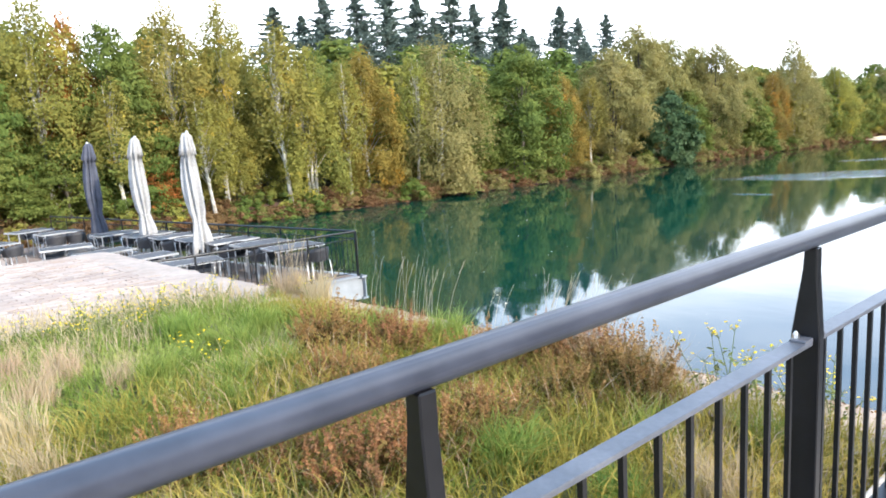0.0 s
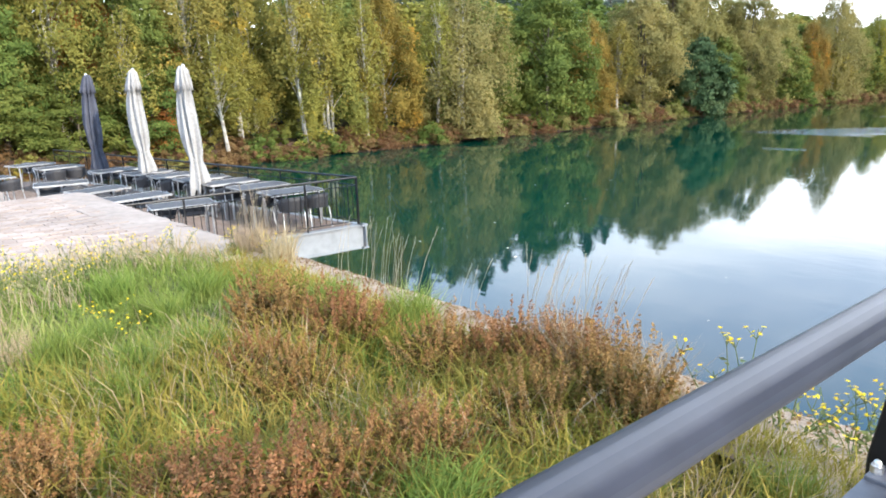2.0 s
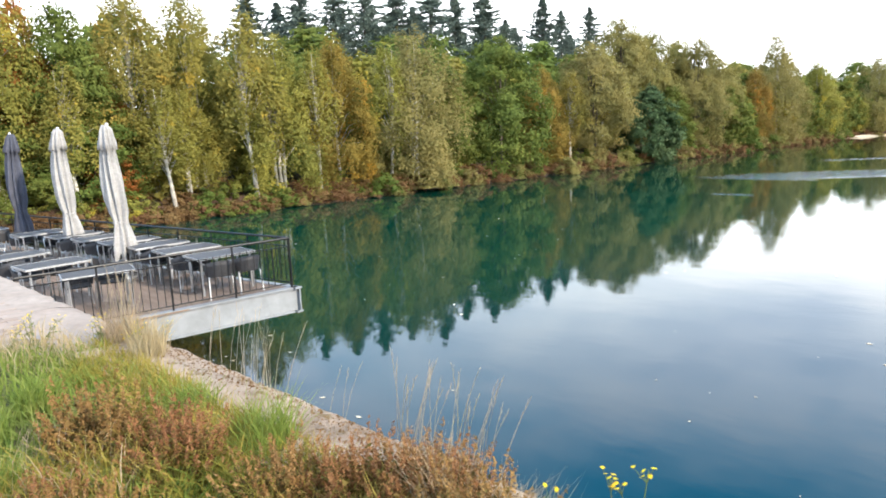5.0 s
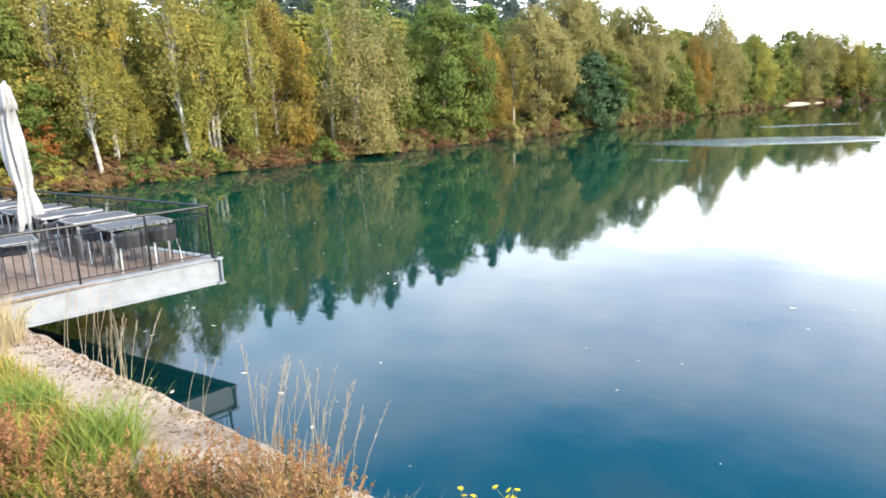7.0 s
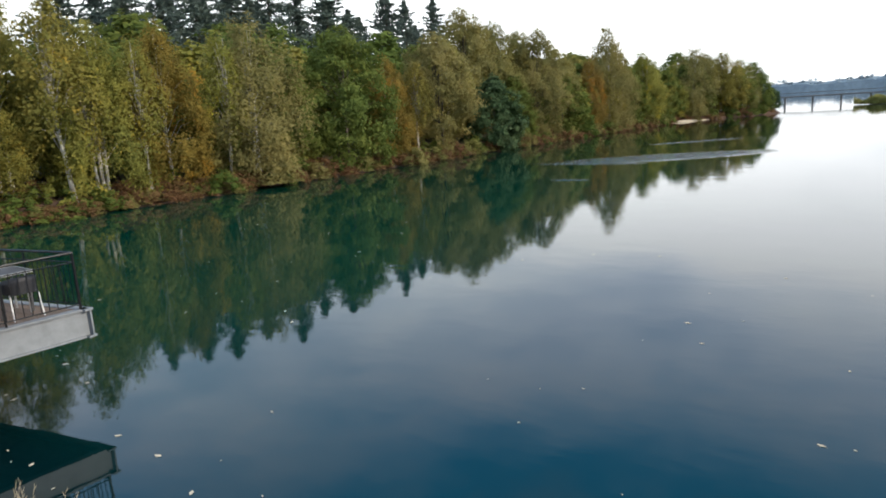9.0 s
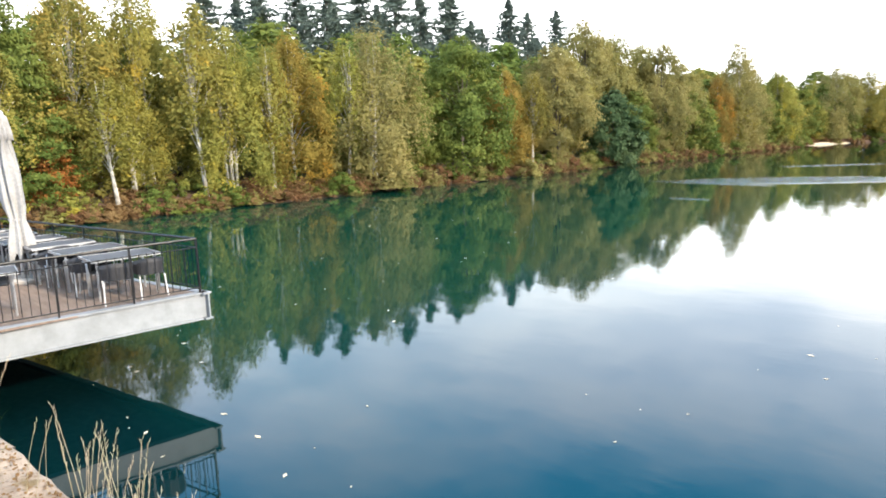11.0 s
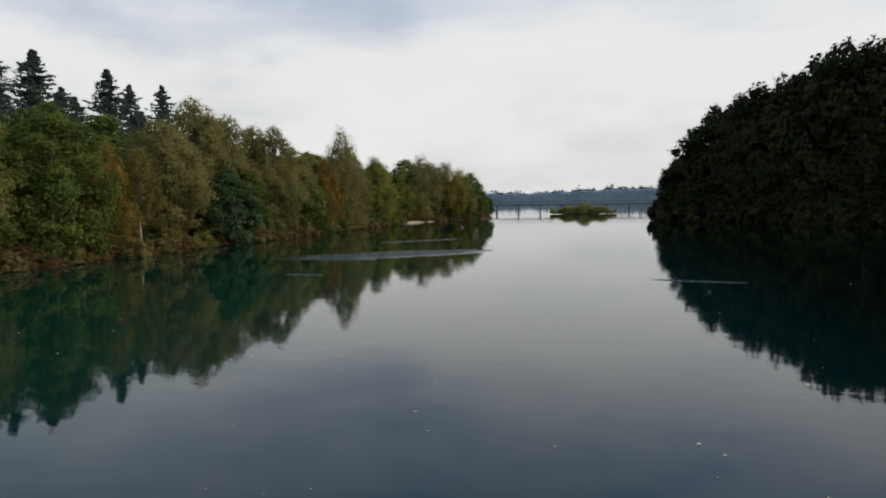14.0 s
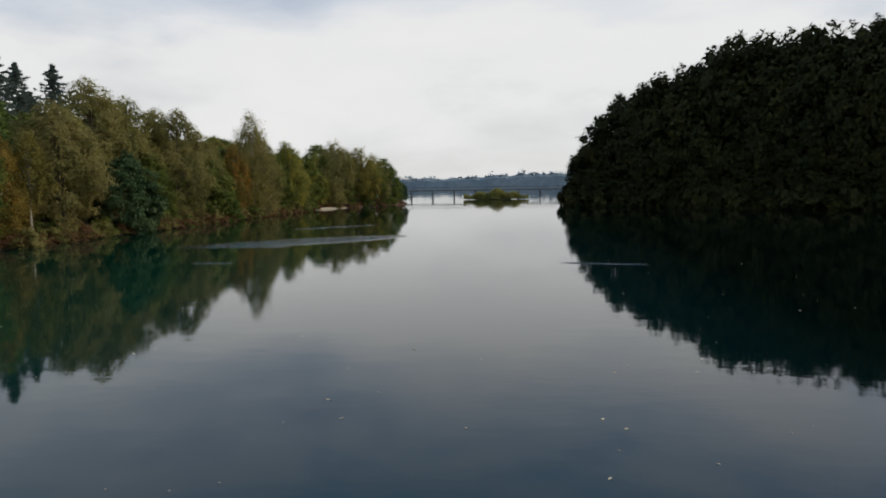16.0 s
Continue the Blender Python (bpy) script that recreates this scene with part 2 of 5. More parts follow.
WICKER = plain("black_wicker", (0.012, 0.012, 0.015), (0.035, 0.035, 0.04), 40.0, 0.6, relief=0.6, depth=0.004)
TABLE_TOP = plain("grey_table_laminate", (0.050, 0.049, 0.052), (0.090, 0.088, 0.090), 3.0, 0.6, spec=0.25, relief=0.05, depth=0.001)
PALE_CLOTH = plain("pale_grey_canvas", (0.23, 0.224, 0.22), (0.35, 0.342, 0.335), 2.5, 0.9, relief=0.25, depth=0.01)
DARK_CLOTH = plain("dark_slate_canvas", (0.035, 0.038, 0.055), (0.07, 0.075, 0.10), 2.5, 0.9, relief=0.25, depth=0.01)
BIRCH_BARK = plain("birch_bark", (0.24, 0.215, 0.18), (0.56, 0.53, 0.47), 3.0, 0.9, stretch=(1, 1, 0.6))
DARK_BARK = plain("brown_bark", (0.05, 0.04, 0.03), (0.11, 0.09, 0.07), 2.0, 0.95, stretch=(3, 3, 0.5))
# blue-grey because the haze of distance is painted into the colour
FAR_WOOD = plain("haze_tinted_woodland", (0.20, 0.26, 0.31), (0.25, 0.31, 0.35), 0.02, 1.0, spec=0.0)
PIER_WOOD = plain("pier_timber", (0.10, 0.09, 0.085), (0.17, 0.16, 0.15), 1.0, 0.9)

LEAF_BIRCH = foliage("yellow_green_birch_leaves", [(0.15, (0.077, 0.087, 0.022)), (0.45, (0.234, 0.225, 0.054)), (0.8, (0.390, 0.323, 0.077))], 0.5, patch=(0.408, 0.314, 0.056))
LEAF_ORANGE = foliage("orange_brown_leaves", [(0.15, (0.078, 0.067, 0.017)), (0.45, (0.242, 0.188, 0.043)), (0.8, (0.374, 0.256, 0.058))], 0.5, patch=(0.408, 0.238, 0.038))
LEAF_OLIVE = foliage("olive_willow_leaves", [(0.15, (0.078, 0.084, 0.029)), (0.45, (0.229, 0.215, 0.074)), (0.8, (0.363, 0.313, 0.115))], 0.5)
LEAF_GREEN = foliage("deep_green_alder_leaves", [(0.15, (0.037, 0.060, 0.013)), (0.45, (0.119, 0.158, 0.036)), (0.8, (0.214, 0.237, 0.054))], 0.45)
LEAF_TEAL = foliage("blue_green_leaves", [(0.15, (0.030, 0.060, 0.024)), (0.45, (0.067, 0.106, 0.046)), (0.8, (0.134, 0.173, 0.080))])
LEAF_RED = foliage("red_autumn_leaves", [(0.15, (0.15, 0.075, 0.022)), (0.45, (0.33, 0.125, 0.035)), (0.8, (0.46, 0.21, 0.06))], 0.5, patch=(0.22, 0.21, 0.05))
# needle tone lifted and blued to carry the haze over the wood
LEAF_SPRUCE = foliage("hazed_spruce_needles", [(0.15, (0.050, 0.072, 0.062)), (0.45, (0.100, 0.135, 0.115)), (0.8, (0.165, 0.200, 0.170))], 0.30)
LEAF_BRACKEN = foliage("dead_bracken", [(0.15, (0.093, 0.054, 0.023)), (0.45, (0.186, 0.108, 0.051)), (0.8, (0.268, 0.174, 0.080))])
# the backlit wood's shade is put into this near-black leaf colour
LEAF_DARK = foliage("shade_toned_oak_leaves", [(0.15, (0.010, 0.015, 0.005)), (0.45, (0.022, 0.027, 0.008)), (0.8, (0.054, 0.050, 0.013))], 0.15)
GRASS_GREEN = foliage("lush_grass", [(0.15, (0.074, 0.127, 0.021)), (0.45, (0.178, 0.244, 0.049)), (0.8, (0.356, 0.367, 0.125))], 0.4, patch_scale=1.3)
GRASS_MIXED = foliage("mixed_autumn_grass", [(0.15, (0.100, 0.109, 0.019)), (0.45, (0.267, 0.227, 0.044)), (0.8, (0.527, 0.367, 0.118))], 0.4, patch_scale=1.3)
GRASS_DRY = foliage("dry_straw", [(0.15, (0.242, 0.169, 0.089)), (0.45, (0.404, 0.307, 0.187)), (0.8, (0.549, 0.452, 0.331))], 0.3)
STRAW = foliage("bleached_stalks", [(0.15, (0.26, 0.20, 0.12)), (0.45, (0.42, 0.35, 0.24)), (0.8, (0.58, 0.50, 0.38))], 0.25)
HEATHER = foliage("rusty_heather", [(0.15, (0.112, 0.050, 0.019)), (0.45, (0.233, 0.118, 0.046)), (0.8, (0.394, 0.236, 0.110))], 0.25, patch_scale=4.0)
HEATHER_GREEN = foliage("heather_greens", [(0.15, (0.043, 0.044, 0.012)), (0.45, (0.115, 0.088, 0.024)), (0.8, (0.230, 0.136, 0.048))], 0.25)
STEM = foliage("ragwort_stems", [(0.15, (0.06, 0.08, 0.025)), (0.45, (0.12, 0.15, 0.05)), (0.8, (0.20, 0.20, 0.08))], 0.3)
YELLOW = foliage("yellow_petals", [(0.15, (0.55, 0.38, 0.01)), (0.45, (0.75, 0.55, 0.02)), (0.8, (0.85, 0.68, 0.04))], 0.3)
REED = foliage("island_reeds", [(0.15, (0.13, 0.15, 0.04)), (0.45, (0.24, 0.25, 0.07)), (0.8, (0.36, 0.33, 0.12))], 0.3)


# ---- small building kit ----
def mesh_from(name, verts, faces, mats, smooth=False):
    me = bpy.data.meshes.new(name)
    me.from_pydata(verts if isinstance(verts, list) else verts.tolist(), [], faces if isinstance(faces, list) else faces.tolist())
    for m in (mats if isinstance(mats, (list, tuple)) else [mats]):
        me.materials.append(m)
    if smooth:
        me.polygons.foreach_set("use_smooth", [True] * len(me.polygons))
    me.update()
    return me


def place(name, me, parent=None, label=""):
    ob = new(name, me)
    if parent:
        ob.parent = parent
    if label:
        ob["label"] = label
    return ob


def part(name, bm, mat, parent=None, label="", smooth=False):
    me = bpy.data.meshes.new(name)
    bmesh.ops.recalc_face_normals(bm, faces=bm.faces)
    bm.to_mesh(me)
    bm.free()
    me.materials.append(mat)
    if smooth:
        me.polygons.foreach_set("use_smooth", [True] * len(me.polygons))
    return place(name, me, parent, label)


def thing(name, label, category, group="", kind="", at=None):
    ob = new(name)
    ob.empty_display_size = 0.2
    if at is not None:
        ob.matrix_basis = at if isinstance(at, Matrix) else Matrix.Translation(at)
    return tagged(ob, label, category, group, kind)


def box(bm, x0, x1, y0, y1, z0, z1, bevel=0.0, turn=None):
    r = bmesh.ops.create_cube(bm, size=1.0)
    m = Matrix.Translation(((x0 + x1) / 2, (y0 + y1) / 2, (z0 + z1) / 2)) @ Matrix.Diagonal((x1 - x0, y1 - y0, z1 - z0, 1))
    bmesh.ops.transform(bm, matrix=(turn @ m) if turn else m, verts=r["verts"])
    if bevel:
        edges = list({e for v in r["verts"] for e in v.link_edges})
        bmesh.ops.bevel(bm, geom=edges, offset=bevel, segments=2, affect="EDGES", profile=0.5)


def tube(bm, points, radii, seg=8, caps=True):
    """A tube along points, with a radius for each."""
    points = [Vector(p) for p in points]
    if isinstance(radii, (int, float)):
        radii = [radii] * len(points)
    rings = []
    for k, p in enumerate(points):
        d = (points[min(k + 1, len(points) - 1)] - points[max(k - 1, 0)]).normalized()
        side = d.cross(Vector((0, 0, 1)) if abs(d.z) < 0.9 else Vector((1, 0, 0))).normalized()
        up = side.cross(d)
        rings.append([bm.verts.new(p + radii[k] * (math.cos(a) * side + math.sin(a) * up)) for a in (2 * math.pi * j / seg for j in range(seg))])
    for a, b in zip(rings, rings[1:]):
        for j in range(seg):
            bm.faces.new((a[j], a[(j + 1) % seg], b[(j + 1) % seg], b[j]))
    if caps:
        bm.faces.new(rings[0])
        bm.faces.new(rings[-1])


def leaf_cloud(points, size, rng, flat=0.0, long=1.5, tri=False, facing=None):
    """Vertices and faces of one diamond leaf (or a three-cornered spray) at each point."""
    n = len(points)
    a = rng.normal(size=(n, 3))
    a[:, 2] *= 1.0 - flat
    a /= np.linalg.norm(a, axis=1, keepdims=True) + 1e-9
    if facing is not None:
        up = facing + 0.80 * a
        up /= np.linalg.norm(up, axis=1, keepdims=True) + 1e-9
        a = np.cross(up, rng.normal(size=(n, 3)))
        a /= np.linalg.norm(a, axis=1, keepdims=True) + 1e-9
    b = np.cross(a, rng.normal(size=(n, 3)) if facing is None else up)
    b /= np.linalg.norm(b, axis=1, keepdims=True) + 1e-9
    s = (size * rng.uniform(0.6, 1.3, n))[:, None]
    if tri:
        v = np.stack([points - a * s * long * 0.5, points + a * s * long * 0.35 + b * s * 0.55, points + a * s * long * 0.45 - b * s * 0.45], 1).reshape(-1, 3)
        return v, np.arange(3 * n).reshape(n, 3)
    v = np.stack([points - a * s * long * 0.5, points + b * s * 0.5, points + a * s * long * 0.5, points - b * s * 0.5], 1).reshape(-1, 3)
    f = np.arange(4 * n).reshape(n, 4)
    return v, f


def blades(roots, heights, width, rng, lean=0.5, wind=(0.15, -0.1)):
    """Bent grass blades of two pieces, as vertices and faces (quads and tips)."""
    n = len(roots)
    ang = rng.uniform(0, 2 * math.pi, n)
    side = np.stack([np.cos(ang), np.sin(ang), np.zeros(n)], 1) * (width * rng.uniform(0.6, 1.4, n))[:, None]
    bend_a = rng.uniform(0, 2 * math.pi, n)
    bend = np.stack([np.cos(bend_a) + wind[0] * 3, np.sin(bend_a) + wind[1] * 3, np.zeros(n)], 1) * (heights * lean * rng.uniform(0.2, 1.0, n))[:, None]
    up = np.zeros((n, 3))
    up[:, 2] = heights
    mid = roots + up * 0.55 + bend * 0.32
    tip = roots + up * 0.92 + bend
    v = np.stack([roots - side, roots + side, mid + side * 0.75, mid - side * 0.75, tip], 1).reshape(-1, 3)
    k = np.arange(n) * 5
    faces = np.stack([k, k + 1, k + 2, k + 3], 1).tolist() + np.stack([k + 3, k + 2, k + 4], 1).tolist()
    return v, faces


# ---- large structure ----
def smooth(a, b, x):
    t = min(1.0, max(0.0, (x - a) / (b - a)))
    return t * t * (3 - 2 * t)


def wobble(x, y, s, seed=0.0):
    return noise.noise(Vector((x * s, y * s, seed)))


def sheet(name, xs, ys, height, mat):
    """A ground sheet over a grid; height gives z, or None for no ground."""
    verts, index, faces = [], {}, []
    for i, x in enumerate(xs):
        for j, y in enumerate(ys):
            z = height(x, y)
            index[i, j] = len(verts)
            verts.append(z if isinstance(z, tuple) else (x, y, z))
    for i in range(len(xs) - 1):
        for j in range(len(ys) - 1):
            faces.append((index[i, j], index[i + 1, j], index[i + 1, j + 1], index[i, j + 1]))
    return place(name, mesh_from(name, verts, faces, mat, True))


def spread(a, b, step):
    return [a + (b - a) * k / max(1, round(abs(b - a) / step)) for k in range(max(1, round(abs(b - a) / step)) + 1)]


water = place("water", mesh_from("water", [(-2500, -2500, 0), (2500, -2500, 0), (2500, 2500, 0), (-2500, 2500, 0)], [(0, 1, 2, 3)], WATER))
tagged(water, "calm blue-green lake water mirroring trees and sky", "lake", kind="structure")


def shore_left(y):
    """The x of the wooded bank's water line."""
    x = -38.6 + 0.7 * wobble(0, y, 0.09, 3.0) + 0.5 * wobble(0, y, 0.3, 8.0)
    x += 11.0 * smooth(122, 156, y)
    return x - 45.0 * smooth(156.5, 172, y)


def bank_left(k, y):
    e = shore_left(y)
    steps = ((1.2, -0.6), (0.0, 0.0), (-0.5, 0.28), (-1.3, 0.75), (-2.6, 1.15), (-5, 1.5), (-12, 1.9), (-30, 2.4), (-80, 3.0), (-400, 3.5))
    dx, z = steps[k]
    rough = 0.0 if k == 0 else 0.22 * wobble(dx, y, 0.6, 5.0) * min(1.0, k / 2)
    return (e + dx, y, z + rough)


ys = spread(-400, -40, 20)[:-1] + spread(-40, 176, 1.0)
verts, faces = [], []
for y in ys:
    verts += [bank_left(k, y) for k in range(10)]
for j in range(len(ys) - 1):
    for k in range(9):
        faces.append((j * 10 + k, j * 10 + k + 1, j * 10 + 11 + k, j * 10 + 10 + k))
me = mesh_from("bank", verts, faces, [BANK_EARTH, WOOD_FLOOR], True)
for p in me.polygons:
    p.material_index = 0 if p.index % 9 < 4 else 1
tagged(place("ground_wooded_bank", me), "reddish-brown bracken bank rising to a woodland floor", "bank", kind="structure")


def shore_right(s):
    """The far wood's water line, s running from its point towards the walker."""
    return (7.0 + 62 * s + 1.2 * wobble(s * 40, 0, 0.3, 2.0), 137 - 52 * s + 1.2 * wobble(s * 40, 9, 0.3, 4.0))


verts, faces = [], []
rows_right = [(-0.02 + 1.9 * k / 60) for k in range(61)]
for s_ in rows_right:
    x, y = shore_right(s_)
    verts += [(x - 1, y - 1, -0.5), (x, y, 0.1), (x + 1.0, y + 1.5, 0.8), (x + 4, y + 6, 1.4), (x + 30, y + 45, 2.5), (x + 200, y + 300, 3)]
for j in range(len(rows_right) - 1):
    for k in range(5):
        faces.append((j * 6 + k, j * 6 + k + 1, j * 6 + 7 + k, j * 6 + 6 + k))
tagged(place("ground_far_wood", mesh_from("far_wood_bank", verts, faces, WOOD_FLOOR, True)), "shaded earth bank under tall trees", "bank", kind="structure")


def quay_y(x):
    return 4.57 + 0.07 * x


def ground_z(x, y):
    near = smooth(-6.5, -5.2, x)
    return 3.02 + near * (0.05 * wobble(x, y, 1.1) + 0.03 * wobble(x, y, 3.0)) - 0.03


near_xs = spread(-11.0, 0.05, 0.2)
near_steps = spread(-60, -3, 4)[:-1] + spread(-3, -0.40, 0.2)
verts, faces = [], []
for x in near_xs:
    for d in near_steps:
        y = quay_y(x) + d
        verts.append((x, y, ground_z(x, y)))
n_ = len(near_steps)
faces = [(i * n_ + j, (i + 1) * n_ + j, (i + 1) * n_ + j + 1, i * n_ + j + 1) for i in range(len(near_xs) - 1) for j in range(n_ - 1)]
me = mesh_from("quay_ground", verts, faces, [TURF, PAVING], True)
for p in me.polygons:
    c = p.center
    p.material_index = 1 if c.x < -5.95 + 0.25 * wobble(c.x, c.y, 1.4) + 0.6 * max(0.0, c.y - 3.0) else 0
tagged(place("ground_quay", me), "grassy quay top passing into a pale sandy paved square", "ground", kind="structure")

# quay wall with its crumbling coping, block by block
bm = bmesh.new()
for x0, x1 in ((-11.0, 6.0),):
    a, b = quay_y(x0) - 0.06, quay_y(x1) - 0.06
    vs = [bm.verts.new(p) for p in ((x0, a, -2), (x1, b, -2), (x1, b, 2.62), (x0, a, 2.62), (x0, a - 0.5, -2), (x1, b - 0.5, -2), (x1, b - 0.5, 2.62), (x0, a - 0.5, 2.62))]
    for f in ((0, 1, 2, 3), (5, 4, 7, 6), (3, 2, 6, 7), (0, 3, 7, 4), (1, 5, 6, 2)):
        bm.faces.new([vs[k] for k in f])
quay_wall = tagged(part("wall_quay", bm, CONCRETE), "weathered concrete quay wall standing in the lake", "wall", kind="structure")


def coping_block(x0, x1, seed, lift=0.05):
    """A worn coping slab with an uneven top and a ragged front edge."""
    nx, ny = max(2, round((x1 - x0) / 0.09)), 8
    top, vs, fs = {}, [], []
    for i in range(nx + 1):
        for j in range(ny + 1):
            x = x0 + (x1 - x0) * i / nx
            d = -0.60 + 0.60 * j / ny
            edge = 0.03 * wobble(x, seed, 4.0, 1.0) + 0.02 * wobble(x, seed, 11.0, 7.0)
            worn = 0.025 * smooth(-0.12, 0.0, d)
            top[i, j] = len(vs)
            vs.append((x, quay_y(x) + d + edge * (j / ny), ground_z(-4.6 if x > -4.5 else x, 0) + lift - worn + 0.012 * wobble(x, d, 6.0, 2.0) + 0.006 * wobble(x, d, 19.0, 3.0)))
    for i in range(nx):
        for j in range(ny):
            fs.append((top[i, j], top[i + 1, j], top[i + 1, j + 1], top[i, j + 1]))
    low = {}
    for i in range(nx + 1):
        low[i] = len(vs)
        x, y, z = vs[top[i, ny]]
        vs.append((x, y - 0.03, z - 0.42))
    for i in range(nx):
        fs.append((top[i, ny], top[i + 1, ny], low[i + 1], low[i]))
    return vs, fs


COPING, nt, b = material("mossy_concrete_coping", 0.92)
base = ramp(nt, noise_fac(nt, 2.2, 6, 0.65), [(0.3, (0.17, 0.118, 0.080)), (0.46, (0.30, 0.225, 0.165)), (0.72, (0.41, 0.325, 0.25))])
moss = ramp(nt, noise_fac(nt, 5.0, 5, 0.7), [(0.57, (0, 0, 0)), (0.66, (1, 1, 1))])
pits = noise_fac(nt, 45.0, 5, 0.7)
base = blend(nt, moss, base, (0.150, 0.098, 0.040))
base = blend(nt, 1.0, base, ramp(nt, pits, [(0.30, (0.45, 0.40, 0.36)), (0.46, (1, 1, 1))]), "MULTIPLY")
nt.links.new(base, b.inputs["Base Color"])
bump(nt, b, pits, 0.7, 0.015)
COPING_XS = spread(-11.0, 0.4, 1.8)
for k, (x, x_next) in enumerate(zip(COPING_XS, COPING_XS[1:])):
    inner = x < -6.0
    vs, fs = coping_block(x + 0.002, x_next - 0.002, k * 3.7, 0.008 if inner else 0.05)
    place("coping_slab", mesh_from("coping_slab", vs, fs, PAVING if inner else COPING, True), quay_wall)
bm = bmesh.new()
box(bm, -11.0, -10.7, -60, 3.4, 1.0, 2.97)
tagged(part("wall_step", bm, CONCRETE), "concrete retaining wall down to the terrace yard", "wall", kind="structure")
bm = bmesh.new()
box(bm, -60, -11.004, -60, 3.98, -2, 1.546)
tagged(part("ground_terrace_yard", bm, PAVING), "sandy paved yard behind the terrace", "ground", kind="structure")

# walkway under the walker, closed to the shore behind
bm = bmesh.new()
box(bm, -0.10, 3.2, -14, 4.32, 2.86, 3.14, 0.01)
tagged(part("floor_walkway", bm, CONCRETE), "grey concrete walkway slab above the water", "walkway", kind="structure")
bm = bmesh.new()
box(bm, 3.2, 60, -60, 4.0, -2, 3.1)
tagged(part("ground_shore_behind", bm, TURF), "grass-covered shore behind the walkway", "ground", kind="structure")


# ---- the walkway railing ----
RAIL_Z, RAIL_END = 4.165, 4.20
POSTS_Y = [1.442 + 1.234 * k for k in range(-6, 3)]


def railing():
    rail = thing("railing", "black steel railing with a worn grey tubular handrail", "railing", at=(0, 0, 3.14))
    z = RAIL_Z - 3.14
    bm = bmesh.new()
    tube(bm, [(0, -7.4, z), (0, RAIL_END - 0.001, z)], 0.024, 20, True)
    part("handrail", bm, TUBE_PAINT, rail, "worn grey painted steel tube", True)
    bm = bmesh.new()
    tube(bm, [(-0.024, RAIL_END, z), (0.0, RAIL_END, z), (3.2, RAIL_END, z)], 0.024, 20, True)
    part("handrail_end", bm, END_PAINT, rail, "dark painted steel tube", True)
    lower = 3.915 - 3.14

    def post(x, y, turn):
        bm = bmesh.new()
        w, h = 0.034, 0.015
        rings = []
        for zz, ww, shift in ((0.0, w, 0), (lower + 0.01, w, 0), (lower + 0.17, 0.017, 0.006), (z - 0.020, 0.015, 0.008)):
            rings.append([bm.verts.new(p) for p in ((shift - ww, -h, zz), (shift + ww, -h, zz), (shift + ww, h, zz), (shift - ww, h, zz))])
        for a, b in zip(rings, rings[1:]):
            for j in range(4):
                bm.faces.new((a[j], a[(j + 1) % 4], b[(j + 1) % 4], b[j]))
        bm.faces.new(rings[0]), bm.faces.new(rings[-1])
        bmesh.ops.bevel(bm, geom=[e for e in bm.edges], offset=0.0025, segments=1, affect="EDGES")
        p = part("post", bm, BLACK_PAINT, rail)
        p.matrix_basis = pose(x, y, 0, 0, 0, turn)
        for side in (-1, 1):
            bm = bmesh.new()
            box(bm, -0.020, 0.020, 0.014 if side > 0 else -0.060, 0.060 if side > 0 else -0.014, lower - 0.004, lower + 0.006, 0.002)
            part("bracket", bm, BAR_PAINT, p, "grey bracket plate")
            bm = bmesh.new()
            tube(bm, [(-0.012, side * 0.040, lower + 0.006), (-0.012, side * 0.040, lower + 0.016)], 0.0085, 6)
            tube(bm, [(-0.012, side * 0.040, lower + 0.016), (-0.012, side * 0.040, lower + 0.021), (-0.012, side * 0.040, lower + 0.024)], [0.006, 0.005, 0.002], 10)
            part("bolt", bm, STEEL, p, "bright steel bolt with a dome nut", False)

    for y in POSTS_Y:
        post(0, y, 0)
    for x in (0.62, 1.85, 3.08):
        post(x, RAIL_END, 90)
    bal = bmesh.new()
    box(bal, -0.006, 0.006, -0.006, 0.006, 0.10, lower - 0.012)
    first = part("baluster", bal, BLACK_PAINT, rail)
    first.location = (0, POSTS_Y[0] + 0.112, 0)
    spans = [((0, a + 0.022), (0, b - 0.022)) for a, b in zip(POSTS_Y, POSTS_Y[1:] + [RAIL_END])]
    spans += [((a + 0.022, RAIL_END), (b - 0.022, RAIL_END)) for a, b in ((0.0, 0.62), (0.62, 1.85), (1.85, 3.08))]
    for (xa, ya), (xb, yb) in spans:
        along_y = abs(yb - ya) > abs(xb - xa)
        for z0, z1, w in ((lower - 0.012, lower, 0.022), (0.088, 0.10, 0.02)):
            bm = bmesh.new()
            if along_y:
                box(bm, xa - w, xa + w, ya, yb, z0, z1, 0.002)
            else:
                box(bm, xa, xb, ya - w, ya + w, z0, z1, 0.002)
            part("flat_bar", bm, BAR_PAINT if z0 > 0.5 else BLACK_PAINT, rail, "grey weathered flat bar" if z0 > 0.5 else "")
        length = (yb - ya) if along_y else (xb - xa)
        count = int(length / 0.116)
        for k in range(count):
            f = (k + 0.7) / (count + 0.4)
            o = place("baluster", first.data, rail)
            o.location = (xa + (xb - xa) * f, ya + (yb - ya) * f, 0)
            o.rotation_euler = (0, 0, 0)
    bpy.data.objects.remove(first)


railing()


